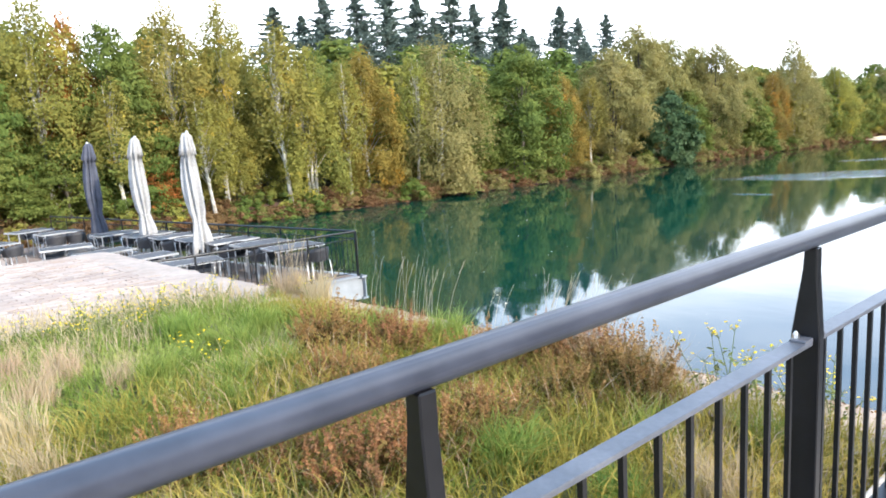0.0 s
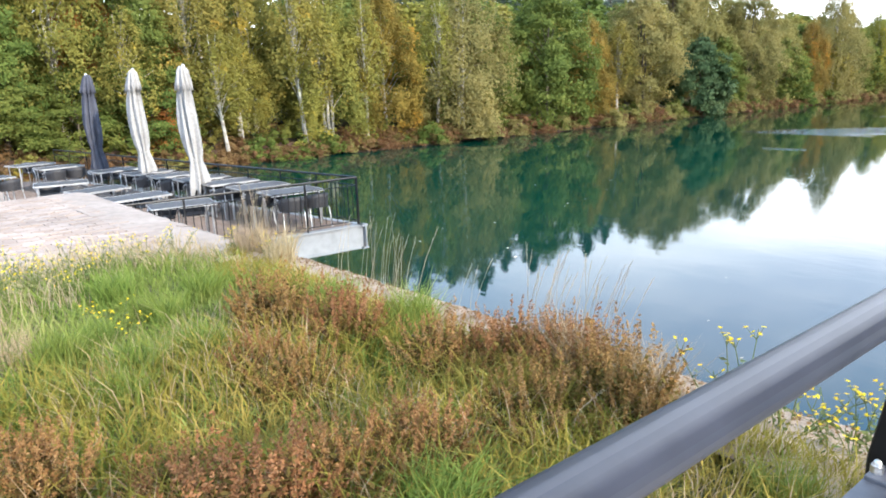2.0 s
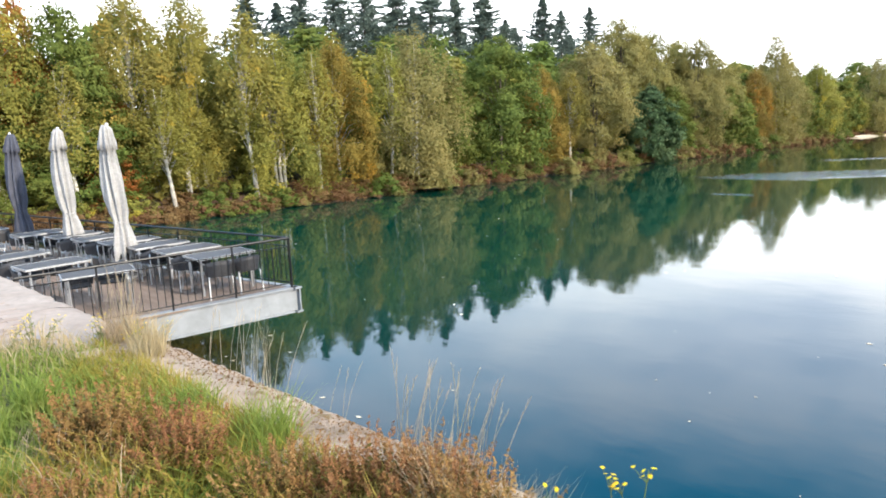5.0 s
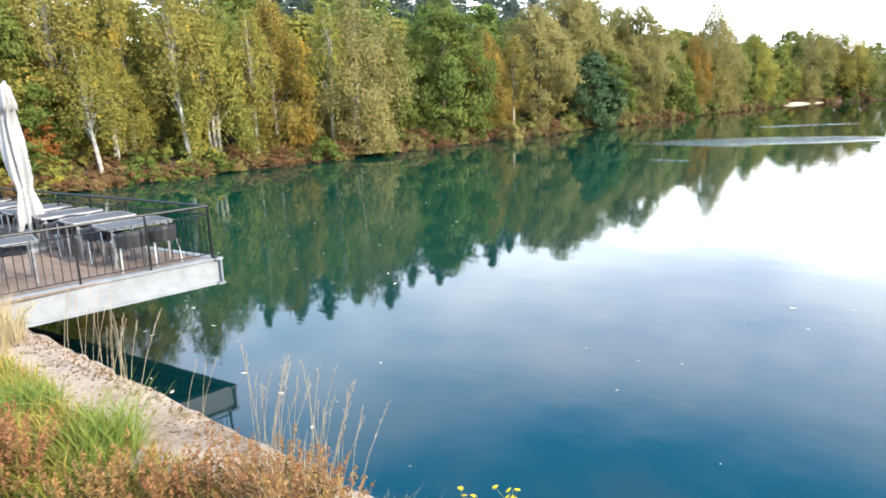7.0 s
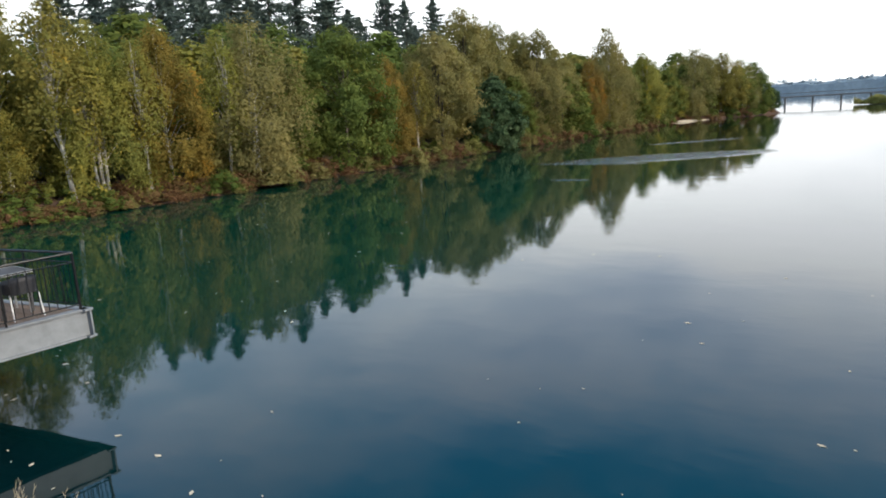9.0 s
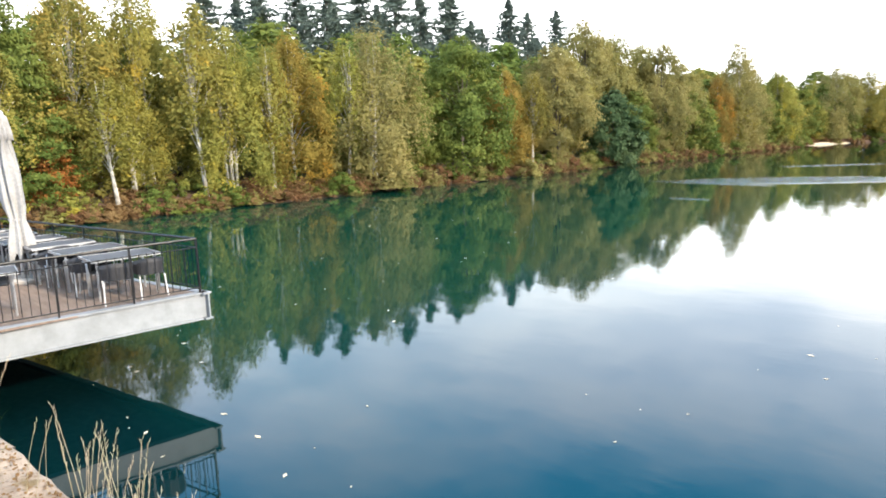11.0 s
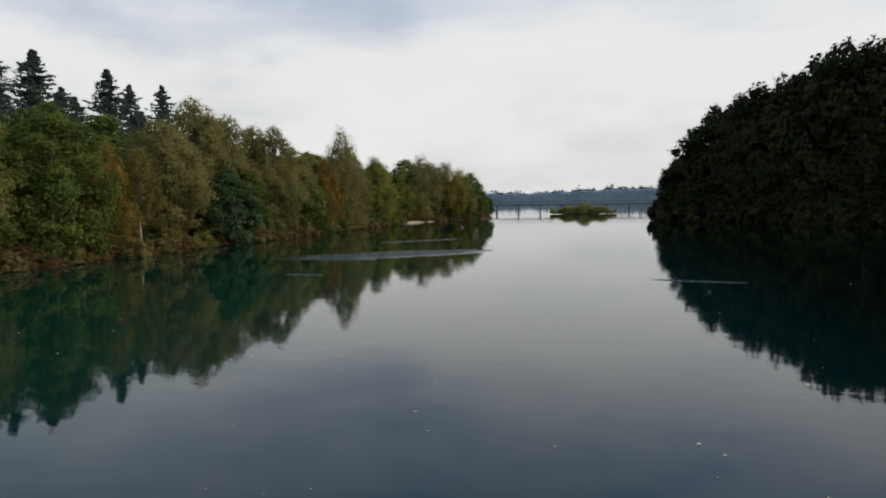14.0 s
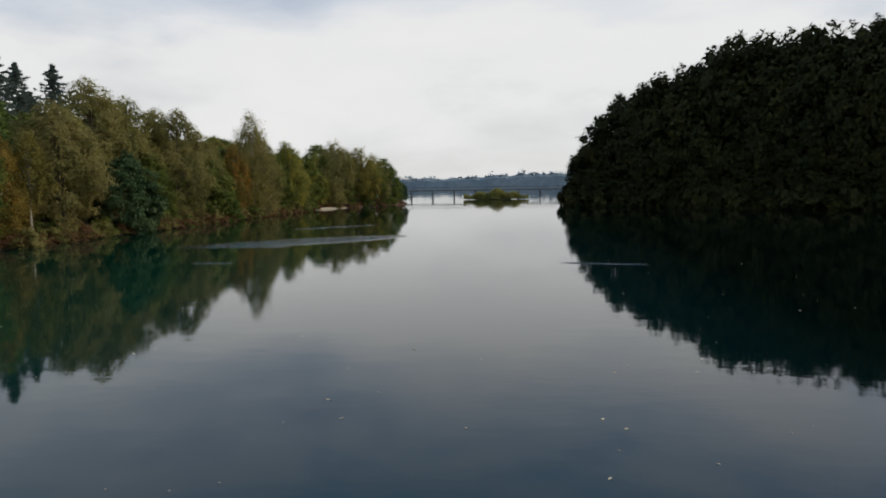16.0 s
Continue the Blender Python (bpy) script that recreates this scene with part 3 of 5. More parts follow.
# ---- trees ----
def crown_points(kind, h, r, rng, count, low):
    """Leaf places and outward directions: a crown of boughs, each a lobe of leaf sprays with gaps between."""
    lobes = {"birch": 34, "tall": 30, "round": 32, "bush": 11}[kind]
    turn = rng.uniform(0, 6.28)
    centres, radii = [], []
    for k in range(lobes):
        f = ((k + rng.uniform(0.1, 0.9)) / lobes) ** 0.90
        if kind == "birch":
            env = min(1.0, 0.74 + 0.9 * f) * (1 - f ** 2.2) ** 0.60
        elif kind == "tall":
            env = min(1.0, 0.66 + 1.1 * f) * (1 - f ** 2.8) ** 0.55
        elif kind == "bush":
            env = (1 - f ** 2) ** 0.5
        else:
            env = min(1.0, 0.80 + 0.7 * f) * (1 - f ** 2.4) ** 0.58
        a = turn + 2.39996 * k + rng.normal() * 0.35
        size = r * rng.uniform(0.28, 0.44) * (0.62 + 0.38 * env)
        d = max(0.0, r * env * rng.uniform(0.86, 1.10) - size * 0.8)
        centres.append((d * math.cos(a), d * math.sin(a), low * h + (h * (0.97 - low) - size * 0.5) * f - size * 0.2))
        radii.append(size)
    centres, radii = np.array(centres), np.array(radii)
    share = radii ** 2 / np.sum(radii ** 2)
    pts, ways = [], []
    for c, size, part_of in zip(centres, radii, share):
        n = max(12, int(count * part_of))
        sprays = 15
        way = rng.normal(size=(sprays, 3))
        way[:, :2] += c[:2] / (np.linalg.norm(c[:2]) + 0.3) * 0.8
        way[:, 2] += 0.25
        way /= np.linalg.norm(way, axis=1, keepdims=True)
        reach = size * rng.uniform(0.45, 1.12, (sprays, 1))
        tall = 1.55 if kind == "birch" else 0.85
        pick_ = rng.integers(0, sprays, n)
        q = c + (way * reach * np.array([1, 1, tall]))[pick_] + rng.normal(size=(n, 3)) * size * np.array([0.20, 0.20, 0.13])
        if kind == "birch":
            q[:, 2] -= np.abs(rng.normal(size=n)) * 0.050 * h
        pts.append(q)
        ways.append(way[pick_])
    p, w = np.concatenate(pts), np.concatenate(ways)
    out = p - np.array([0.0, 0.0, 0.42 * h])
    out[:, 2] *= r / h * 1.6
    out /= np.linalg.norm(out, axis=1, keepdims=True) + 1e-9
    w = 0.85 * w + 0.45 * out + np.array([0, 0, 0.28])
    p[:, 2] = np.clip(p[:, 2], 0.05, h * 1.02)
    return p, w, [Vector(c) for c in centres]


def tree(name, label, kind, h, r, leaf_mat, bark, seed, size=0.2, clumps=150, per=40, trunks=1, low=None, long=1.5):
    rng = np.random.default_rng(seed)
    t = thing(name, label, "tree" if kind != "bush" else "shrub", "trees on the lake banks" if kind != "bush" else "undergrowth on the bank")
    low = low if low is not None else {"birch": 0.10, "round": 0.05, "tall": 0.10, "bush": 0.0}[kind]
    pts, ways, limbs = crown_points(kind, h, r, rng, int(clumps * per * 1.95), low)
    if kind != "bush":
        bm = bmesh.new()
        for k in range(trunks):
            lean = rng.normal(size=2) * 0.015 * h + (rng.normal(size=2) * 0.10 * r if trunks > 1 else 0)
            x0 = rng.normal(size=2) * (0.25 if trunks > 1 else 0.0)
            base_r = 0.009 * h + 0.02
            trunk = [Vector((x0[0] + lean[0] * f + 0.05 * math.sin(5 * f + seed), x0[1] + lean[1] * f + 0.05 * math.cos(4 * f + seed), h * 0.95 * f - 0.3)) for f in (0, 0.12, 0.3, 0.5, 0.7, 0.86, 1.0)]
            tube(bm, trunk, [base_r * 1.25, base_r, base_r * 0.85, base_r * 0.65, base_r * 0.45, base_r * 0.25, 0.012], 7)
        for c in limbs:
            if c.z < 0.32 * h:
                continue
            f = max(0.10, c.z / h * 0.72)
            root = Vector((lean[0] * f, lean[1] * f, h * 0.95 * f - 0.2))
            mid = (root + c) / 2 + Vector((0, 0, 0.05 * h))
            tube(bm, [root, mid, c], [0.0026 * h, 0.0018 * h, 0.006], 5, False)
        part("trunk", bm, bark, t)
    v, f = leaf_cloud(pts, size * (0.86 if h < 12 else 0.70), rng, 0.0, long, True, ways)
    place("crown", mesh_from(name + "_crown", v, f, leaf_mat), t)
    return t


def spruce(h, r, seed):
    rng = np.random.default_rng(seed)
    t = thing("spruce_tree", "tall dark blue-green spruce behind the bank trees", "tree", "spruces above the wood")
    bm = bmesh.new()
    tube(bm, [(0, 0, -0.3), (0, 0, h * 0.5), (0, 0, h * 0.98)], [0.02 * h * 0.6, 0.008 * h, 0.01], 7)
    part("trunk", bm, DARK_BARK, t)
    pts = []
    for k in range(250):
        f = 0.22 + 0.77 * rng.uniform() ** 0.80
        reach = r * (1 - f) ** 0.95 + 0.10
        a = rng.uniform(0, 2 * math.pi)
        n = 34
        u = rng.uniform(0.0, 1.0, n) ** 0.75
        length = reach * rng.uniform(0.45, 1.30)
        x = u * length
        side = rng.normal(size=n) * 0.17 * (0.3 + length * 0.25) * (1.15 - u)
        z = f * h - 0.20 * x + 0.22 * x * x / max(0.6, reach) + rng.normal(size=n) * 0.06 - 0.12 * np.abs(side)
        pts.append(np.stack([x * math.cos(a) - side * math.sin(a), x * math.sin(a) + side * math.cos(a), z], 1))
    pts.append(np.stack([rng.normal(size=90) * 0.10, rng.normal(size=90) * 0.10, rng.uniform(0.91, 1.0, 90) * h], 1))
    v, f = leaf_cloud(np.concatenate(pts), 0.15, rng, 0.30, 2.4, True)
    place("crown", mesh_from("spruce_crown", v, f, LEAF_SPRUCE), t)
    return t


PALE, BROWN = BIRCH_BARK, DARK_BARK
KINDS = {
    "birch": tree("birch_tree", "yellow-green birch with a pale trunk on the bank", "birch", 10, 3.0, LEAF_BIRCH, PALE, 11, 0.108, 270, 46, 2, 0.10, 1.8),
    "birch_b": tree("birch_tree", "slender birch with thinning yellowed leaves", "birch", 10, 2.6, LEAF_BIRCH, PALE, 12, 0.105, 230, 44, 2, 0.14, 1.8),
    "orange": tree("birch_tree", "birch turning orange-brown in autumn", "birch", 10, 2.5, LEAF_ORANGE, PALE, 13, 0.108, 250, 46, 1, 0.08, 1.8),
    "willow": tree("willow_tree", "broad olive-green tree with hanging foliage", "birch", 10, 4.0, LEAF_OLIVE, PALE, 14, 0.125, 310, 46, 3, 0.03, 1.8),
    "alder": tree("alder_tree", "dense deep green alder reaching the water", "round", 10, 3.6, LEAF_GREEN, BROWN, 15, 0.165, 270, 42),
    "oak": tree("oak_tree", "rounded olive-brown tree with several trunks", "tall", 10, 3.8, LEAF_OLIVE, BROWN, 16, 0.155, 280, 42, 3),
    "teal": tree("round_tree", "low blue-green tree leaning to the water", "round", 7, 3.0, LEAF_TEAL, BROWN, 17, 0.22, 170, 40),
    "green": tree("young_tree", "fresh green young deciduous tree", "round", 8, 2.8, LEAF_GREEN, BROWN, 18, 0.118, 230, 44, 1, 0.03, 1.8),
    "red": tree("red_tree", "small tree with red and orange leaves", "round", 6, 2.0, LEAF_RED, BROWN, 19, 0.14, 70, 36),
    "back_olive": tree("woodland_tree", "deep green tree deeper in the wood", "tall", 10, 3.8, LEAF_GREEN, BROWN, 25, 0.33, 110, 25, 2),
    "back_green": tree("woodland_tree", "green tree deeper in the wood", "round", 10, 3.6, LEAF_GREEN, BROWN, 26, 0.33, 110, 25),
    "back_birch": tree("woodland_birch", "yellowing birch deeper in the wood", "birch", 10, 3.0, LEAF_BIRCH, PALE, 27, 0.33, 110, 25),
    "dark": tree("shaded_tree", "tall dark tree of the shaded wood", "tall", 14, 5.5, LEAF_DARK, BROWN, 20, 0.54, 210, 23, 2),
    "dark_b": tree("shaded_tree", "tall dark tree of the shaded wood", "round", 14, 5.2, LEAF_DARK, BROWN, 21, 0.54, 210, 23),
    "bush": tree("shrub", "green-yellow shrub at the foot of the trees", "bush", 2.2, 1.6, LEAF_OLIVE, BROWN, 22, 0.16, 34, 20),
    "bush_y": tree("shrub", "yellowing shrub at the foot of the trees", "bush", 2.2, 1.5, LEAF_BIRCH, BROWN, 23, 0.16, 34, 20),
    "bush_g": tree("shrub", "green shrub hanging over the water", "bush", 2.2, 1.5, LEAF_GREEN, BROWN, 28, 0.17, 34, 20),
    "birch_c": tree("birch_tree", "slender white-trunked birch standing free at the water", "birch", 10, 1.8, LEAF_BIRCH, PALE, 33, 0.135, 90, 34, 1, 0.36),
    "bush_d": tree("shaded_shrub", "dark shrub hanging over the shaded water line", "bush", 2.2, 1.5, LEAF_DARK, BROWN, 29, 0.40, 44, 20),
    "bracken": tree("bracken_clump", "withered brown bracken on the bank", "bush", 1.2, 1.3, LEAF_BRACKEN, BROWN, 24, 0.13, 24, 19),
    "spruce": spruce(18, 7.2, 31),
    "spruce_b": spruce(18, 6.2, 32),
}
HEIGHT = {"teal": 7, "green": 8, "red": 6, "dark": 14, "dark_b": 14, "bush": 2.2, "bush_y": 2.2, "bush_g": 2.2, "bush_d": 2.2, "bracken": 1.2, "spruce": 18, "spruce_b": 18}
RADIUS = {"birch_c": 1.8, "birch": 3.0, "birch_b": 2.6, "orange": 2.5, "willow": 4.0, "alder": 3.6, "oak": 3.8, "teal": 3.0, "green": 2.8, "red": 2.0, "back_olive": 3.8, "back_green": 3.6, "back_birch": 3.0, "dark": 5.5, "dark_b": 5.2, "bush": 1.6, "bush_y": 1.5, "bush_g": 1.5, "bush_d": 1.5, "bracken": 1.3, "spruce": 7.2, "spruce_b": 6.2}
used = set()
pick = random.Random(5)


def plant(kind, x, y, top, r, foot=None):
    """A tree of that kind at (x, y), its top at that height and its crown of radius r."""
    z = foot if foot is not None else 0.9 if x > shore_left(y) - 3 else 1.5 + 0.02 * (shore_left(y) - x)
    sz = (top - z) / HEIGHT.get(kind, 10)
    sr = r / RADIUS[kind]
    m = Matrix.Translation((x, y, z)) @ Matrix.Rotation(pick.uniform(0, 6.28), 4, "Z") @ Matrix.Diagonal((sr, sr * pick.uniform(0.92, 1.08), sz, 1))
    if kind in used:
        own = KINDS[kind].scale
        copy_thing(KINDS[kind], m @ Matrix.Diagonal((1 / own.x, 1 / own.y, 1 / own.z, 1)))
    else:
        used.add(kind)
        KINDS[kind].matrix_basis = m


# front row of the wooded bank, from the terrace side to the point
FRONT = [("birch", 24.6, 10.8, 3.2), ("orange", 29.2, 10.9, 2.6), ("willow", 36.1, 11.6, 4.6), ("alder", 45.7, 11.8, 4.3), ("orange", 51.2, 9.4, 2.4),
         ("oak", 58.3, 12.1, 4.5), ("oak", 79.4, 13.6, 3.6), ("orange", 94.1, 10.3, 2.5), ("willow", 100.4, 15.0, 4.2), ("birch", 114.9, 11.7, 3.6)]
for kind, y, top, r in FRONT:
    plant(kind, -40.7, y, top + 0.4, r * 1.06, 0.35)
plant("teal", -39.0, 66.3, 8.2, 3.4, 0.0)
POINT = [("birch", -40.5, 127.0, 8.5, 3.2), ("willow", -38.0, 133.5, 12.7, 4.8), ("birch", -35.0, 141.0, 11.8, 4.4), ("willow", -33.5, 148.0, 10.6, 3.8), ("green", -30.5, 152.0, 8.2, 2.4), ("teal", -28.9, 155.0, 4.6, 1.5), ("oak", -40.0, 145.0, 12.4, 4.5)]
for kind, x, y, top, r in POINT:
    plant(kind, x, y, top + 0.5, r * 1.1)
LEFT = [("birch", -43.0, 9.3, 12.2, 3.2), ("green", -42.6, 12.8, 11.0, 3.0), ("birch_b", -42.8, 16.4, 12.6, 3.0), ("birch", -43.6, 20.3, 12.9, 3.0), ("birch_b", -41.0, 18.6, 7.5, 2.0), ("green", -41.6, 13.5, 6.8, 2.8), ("green", -42.0, 6.2, 7.0, 2.9), ("birch", -43.4, 3.6, 12.4, 3.4),
        ("green", -41.2, 9.6, 5.4, 2.4), ("birch_b", -42.6, -1.0, 11.6, 3.2), ("green", -41.5, 1.0, 6.4, 2.8), ("red", -41.0, 14.2, 4.2, 1.7), ("red", -43.4, 15.6, 7.0, 1.5), ("green", -42.5, -5.5, 9.5, 3.2), ("red", -43.7, 11.0, 11.8, 1.9), ("green", -42.5, 6.4, 10.2, 2.6)]
for kind, x, y, top, r in LEFT:
    plant(kind, x, y, top + (1.6 if top > 10 else 0.6), r * 1.08)
for x, y, top, r in ((-39.7, 17.1, 8.0, 1.9), (-39.6, 22.2, 12.6, 2.3), (-39.9, 23.9, 9.6, 1.6), (-39.8, 27.0, 10.4, 1.8), (-40.0, 33.2, 11.0, 1.9), (-39.8, 12.2, 9.0, 1.8), (-39.9, 54.3, 9.5, 1.8)):
    plant("birch_c", x, y, top, r, 0.6)
plant("birch", -47.2, 78.6, 14.6, 4.6)
plant("oak", -44.5, 69.0, 16.2, 4.2)
plant("oak", -44.5, 75.0, 15.0, 4.2)
plant("oak", -44.2, 81.0, 14.3, 3.8)
plant("birch_b", -46.0, 72.0, 15.6, 4.0)
plant("birch_b", -42.5, 63.0, 12.4, 3.0)
plant("oak", -42.5, 87.5, 12.0, 3.6)
plant("oak", -42.5, 108.5, 12.4, 3.4)
plant("green", -41.0, 74.0, 8.4, 2.8)
plant("green", -41.0, 120.5, 8.0, 3.0)
plant("green", -40.8, 90.3, 7.4, 2.4)
plant("alder", -42.5, 41.0, 10.2, 3.4)
plant("green", -43.0, 33.0, 8.0, 2.8)
plant("green", -43.2, 26.8, 7.2, 2.6)
# the canopy closes towards the point
for y in spread(82, 150, 4.5):
    plant(pick.choice(("back_olive", "back_birch", "back_birch", "back_green")), shore_left(y) - pick.uniform(2.4, 4.2), y + pick.uniform(-1, 1), pick.uniform(8.2, 10.8), pick.uniform(2.8, 3.6))
for y in spread(5, 42, 0.7):
    kind = pick.choice(("bracken", "bracken", "bracken", "bush_y"))
    big = pick.uniform(0.5, 0.95)
    d = pick.uniform(0.2, 3.6)
    plant(kind, shore_left(y) - d, y, 0.2 + 0.35 * d + HEIGHT[kind] * big * 0.75, RADIUS[kind] * big, 0.05 + 0.33 * d)
# rows behind
for y in spread(-14, 152, 4.6):
    plant(pick.choice(("back_birch", "back_olive", "back_olive", "back_birch", "back_green")), -47.5 + pick.uniform(-1.6, 1.6) + 8 * smooth(125, 150, y), y + pick.uniform(-1.5, 1.5), pick.uniform(10.6, 13.2) - 0.8 * smooth(80, 130, y), pick.uniform(3.6, 4.6))
for y in spread(-14, 146, 8.0):
    plant(pick.choice(("back_olive", "back_green", "back_olive")), -54 + pick.uniform(-2, 2) + 8 * smooth(125, 150, y), y + pick.uniform(-2, 2), pick.uniform(13.0, 14.6) - 1.0 * smooth(80, 130, y), pick.uniform(4.8, 6.0))
# spruces above the wood
for y, top in ((34.0, 17.6), (40.0, 19.4), (43.4, 19.6), (47.1, 20.5), (51.3, 19.7), (56.4, 21.6), (61.4, 20.0), (65.9, 20.9), (70.3, 17.6), (76.2, 20.6), (80.6, 19.4), (88.6, 20.6), (54.0, 17.8)):
    plant(pick.choice(("spruce", "spruce_b")), -62 + pick.uniform(-0.8, 0.8), y, top + 0.3, pick.uniform(8.4, 10.2), 2.4)
for y in spread(39, 92, 4.6):
    plant(pick.choice(("spruce", "spruce_b")), -68 + pick.uniform(-1.5, 1.5), y + pick.uniform(-1.5, 1.5), pick.uniform(16.8, 19.4), pick.uniform(7.4, 9.2), 2.4)
# undergrowth
for y in spread(-8, 154, 0.85):
    if 62.5 < y < 70.0:
        continue
    kind = pick.choice(("bracken", "bracken", "bush_g", "bush")) if y > 30 else pick.choice(("bracken", "bracken", "bracken", "bush_y", "bush_g"))
    d = pick.uniform(-0.4, 2.2)
    big = pick.uniform(0.55, 1.15) if y > 30 else pick.uniform(0.5, 0.95)
    plant(kind, shore_left(y) - d, y + pick.uniform(-0.6, 0.6), 0.25 + 0.35 * d + HEIGHT[kind] * big * 0.75, RADIUS[kind] * big, 0.1 + 0.33 * d)
for y in spread(-8, 120, 0.6):
    d = pick.uniform(-0.15, 0.8)
    plant(pick.choice(("bracken", "bracken", "bracken", "bush_g", "bush")), shore_left(y) - d, y + pick.uniform(-0.3, 0.3), 0.35 + 0.35 * d + pick.uniform(0.2, 0.7), pick.uniform(0.7, 1.15), 0.3 * max(0.0, d))
# the tall shaded wood across the water
def wood_top(s_):
    return 17.2 + 5.0 * smooth(0.03, 0.12, s_) + 2.2 * smooth(0.12, 0.25, s_) + 4.0 * smooth(0.25, 0.35, s_) - 1.0 * smooth(0.4, 0.7, s_)


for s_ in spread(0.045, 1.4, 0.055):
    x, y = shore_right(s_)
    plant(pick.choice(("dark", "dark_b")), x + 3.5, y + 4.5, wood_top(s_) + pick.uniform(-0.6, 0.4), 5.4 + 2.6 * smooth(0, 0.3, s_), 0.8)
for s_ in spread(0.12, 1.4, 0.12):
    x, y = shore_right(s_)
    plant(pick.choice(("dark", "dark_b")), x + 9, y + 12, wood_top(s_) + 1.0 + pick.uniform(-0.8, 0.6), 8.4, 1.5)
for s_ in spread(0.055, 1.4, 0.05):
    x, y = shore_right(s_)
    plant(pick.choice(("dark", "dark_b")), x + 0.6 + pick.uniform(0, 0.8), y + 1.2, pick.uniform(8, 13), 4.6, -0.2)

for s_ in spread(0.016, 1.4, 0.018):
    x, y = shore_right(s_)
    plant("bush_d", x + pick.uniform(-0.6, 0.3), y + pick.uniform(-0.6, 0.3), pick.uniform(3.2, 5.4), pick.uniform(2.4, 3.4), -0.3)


# ---- far shore, pier and island ----
def far_shore():
    """A wooded ridge: a broken tree line in depth, with loose crowns along its top."""
    rng = np.random.default_rng(77)
    verts, faces, pts = [], [], []
    xs = np.arange(-900, 700, 3.0)
    for x in xs:
        y = 790 + 0.00006 * (x + 100) ** 2
        h = 9.5 + 2.6 * noise.noise(Vector((x * 0.01, 0, 1))) + 2.0 * noise.noise(Vector((x * 0.06, 0, 5))) + 1.6 * noise.noise(Vector((x * 0.21, 0, 9))) + 6.0 * smooth(-120, 60, x)
        verts += [(x, y, -0.5), (x, y + 2, h * 0.8), (x, y + 10, h), (x, y + 60, h + 1)]
        if rng.uniform() < 0.5:
            t = h + rng.uniform(0.5, 2.5) + (4.0 if rng.uniform() < 0.08 else 0.0)
            q = rng.normal(size=(14, 3)) * np.array([1.6, 2.0, 0.5]) + np.array([x, y + 8, 0])
            q[:, 2] = rng.uniform(h - 2, t, 14)
            pts.append(q)
    for k in range(len(xs) - 1):
        for j in range(3):
            a = k * 4 + j
            faces.append((a, a + 4, a + 5, a + 1))
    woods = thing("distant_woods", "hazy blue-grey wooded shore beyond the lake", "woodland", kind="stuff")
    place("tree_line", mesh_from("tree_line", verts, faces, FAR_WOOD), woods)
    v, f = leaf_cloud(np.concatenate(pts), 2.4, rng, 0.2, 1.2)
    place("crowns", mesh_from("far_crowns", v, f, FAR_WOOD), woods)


far_shore()
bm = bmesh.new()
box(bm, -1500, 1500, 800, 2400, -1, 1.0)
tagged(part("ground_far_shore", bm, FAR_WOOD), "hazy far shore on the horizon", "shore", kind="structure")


def pier():
    p = thing("pier", "long low footbridge on posts across the lake", "bridge", at=(0, 0, 0))
    y0, slope = 228.0, 0.12
    bm = bmesh.new()
    turn = Matrix.Translation((0, y0, 0)) @ Matrix.Rotation(slope, 4, "Z")
    box(bm, -75, 75, -1.2, 1.2, 2.1, 2.45, 0, turn)
    part("deck", bm, PIER_WOOD, p)
    for side in (-1.1, 1.1):
        bm = bmesh.new()
        box(bm, -75, 75, side - 0.05, side + 0.05, 3.25, 3.38, 0, turn)
        part("rail", bm, PIER_WOOD, p)
    bm = bmesh.new()
    tube(bm, [(0, 0, -1.5), (0, 0, 2.1)], 0.24, 8)
    first = part("post", bm, PIER_WOOD, p)
    first.matrix_basis = turn @ pose(-74, 0.9, 0)
    for k in range(1, 22):
        o = place("post", first.data, p)
        o.matrix_basis = turn @ pose(-74 + 7.0 * k, 0.9, 0)


pier()


def island():
    rng = np.random.default_rng(9)
    isle = thing("reed_island", "low island overgrown with yellow-green reeds", "island", at=(-10.5, 190, 0))
    n = 9000
    a, d = rng.uniform(0, 2 * math.pi, n), np.sqrt(rng.uniform(0, 1, n))
    edge = 0.85 + 0.15 * np.sin(3 * a + 1) + 0.08 * np.sin(7 * a)
    roots = np.stack([9.2 * d * edge * np.cos(a), 4.0 * d * edge * np.sin(a), np.full(n, 0.15)], 1)
    hump = 2.0 + 1.0 * np.sin(roots[:, 0] * 0.45 + 1.0) * 0.6 + 0.5 * np.sin(roots[:, 0] * 1.3)
    v, f = blades(roots, hump * rng.uniform(0.7, 1.15, n), 0.06, rng, 0.25)
    place("reeds", mesh_from("island_reeds", v, f, REED), isle)
    bm = bmesh.new()
    ring = [bm.verts.new((9.6 * (0.85 + 0.15 * math.sin(3 * t + 1)) * math.cos(t), 4.3 * (0.85 + 0.15 * math.sin(3 * t + 1)) * math.sin(t), -0.3)) for t in (2 * math.pi * k / 40 for k in range(40))]
    top = bm.verts.new((0, 0, 0.5))
    for k in range(40):
        bm.faces.new((ring[k], ring[(k + 1) % 40], top))
    part("mud_base", bm, SAND, isle)


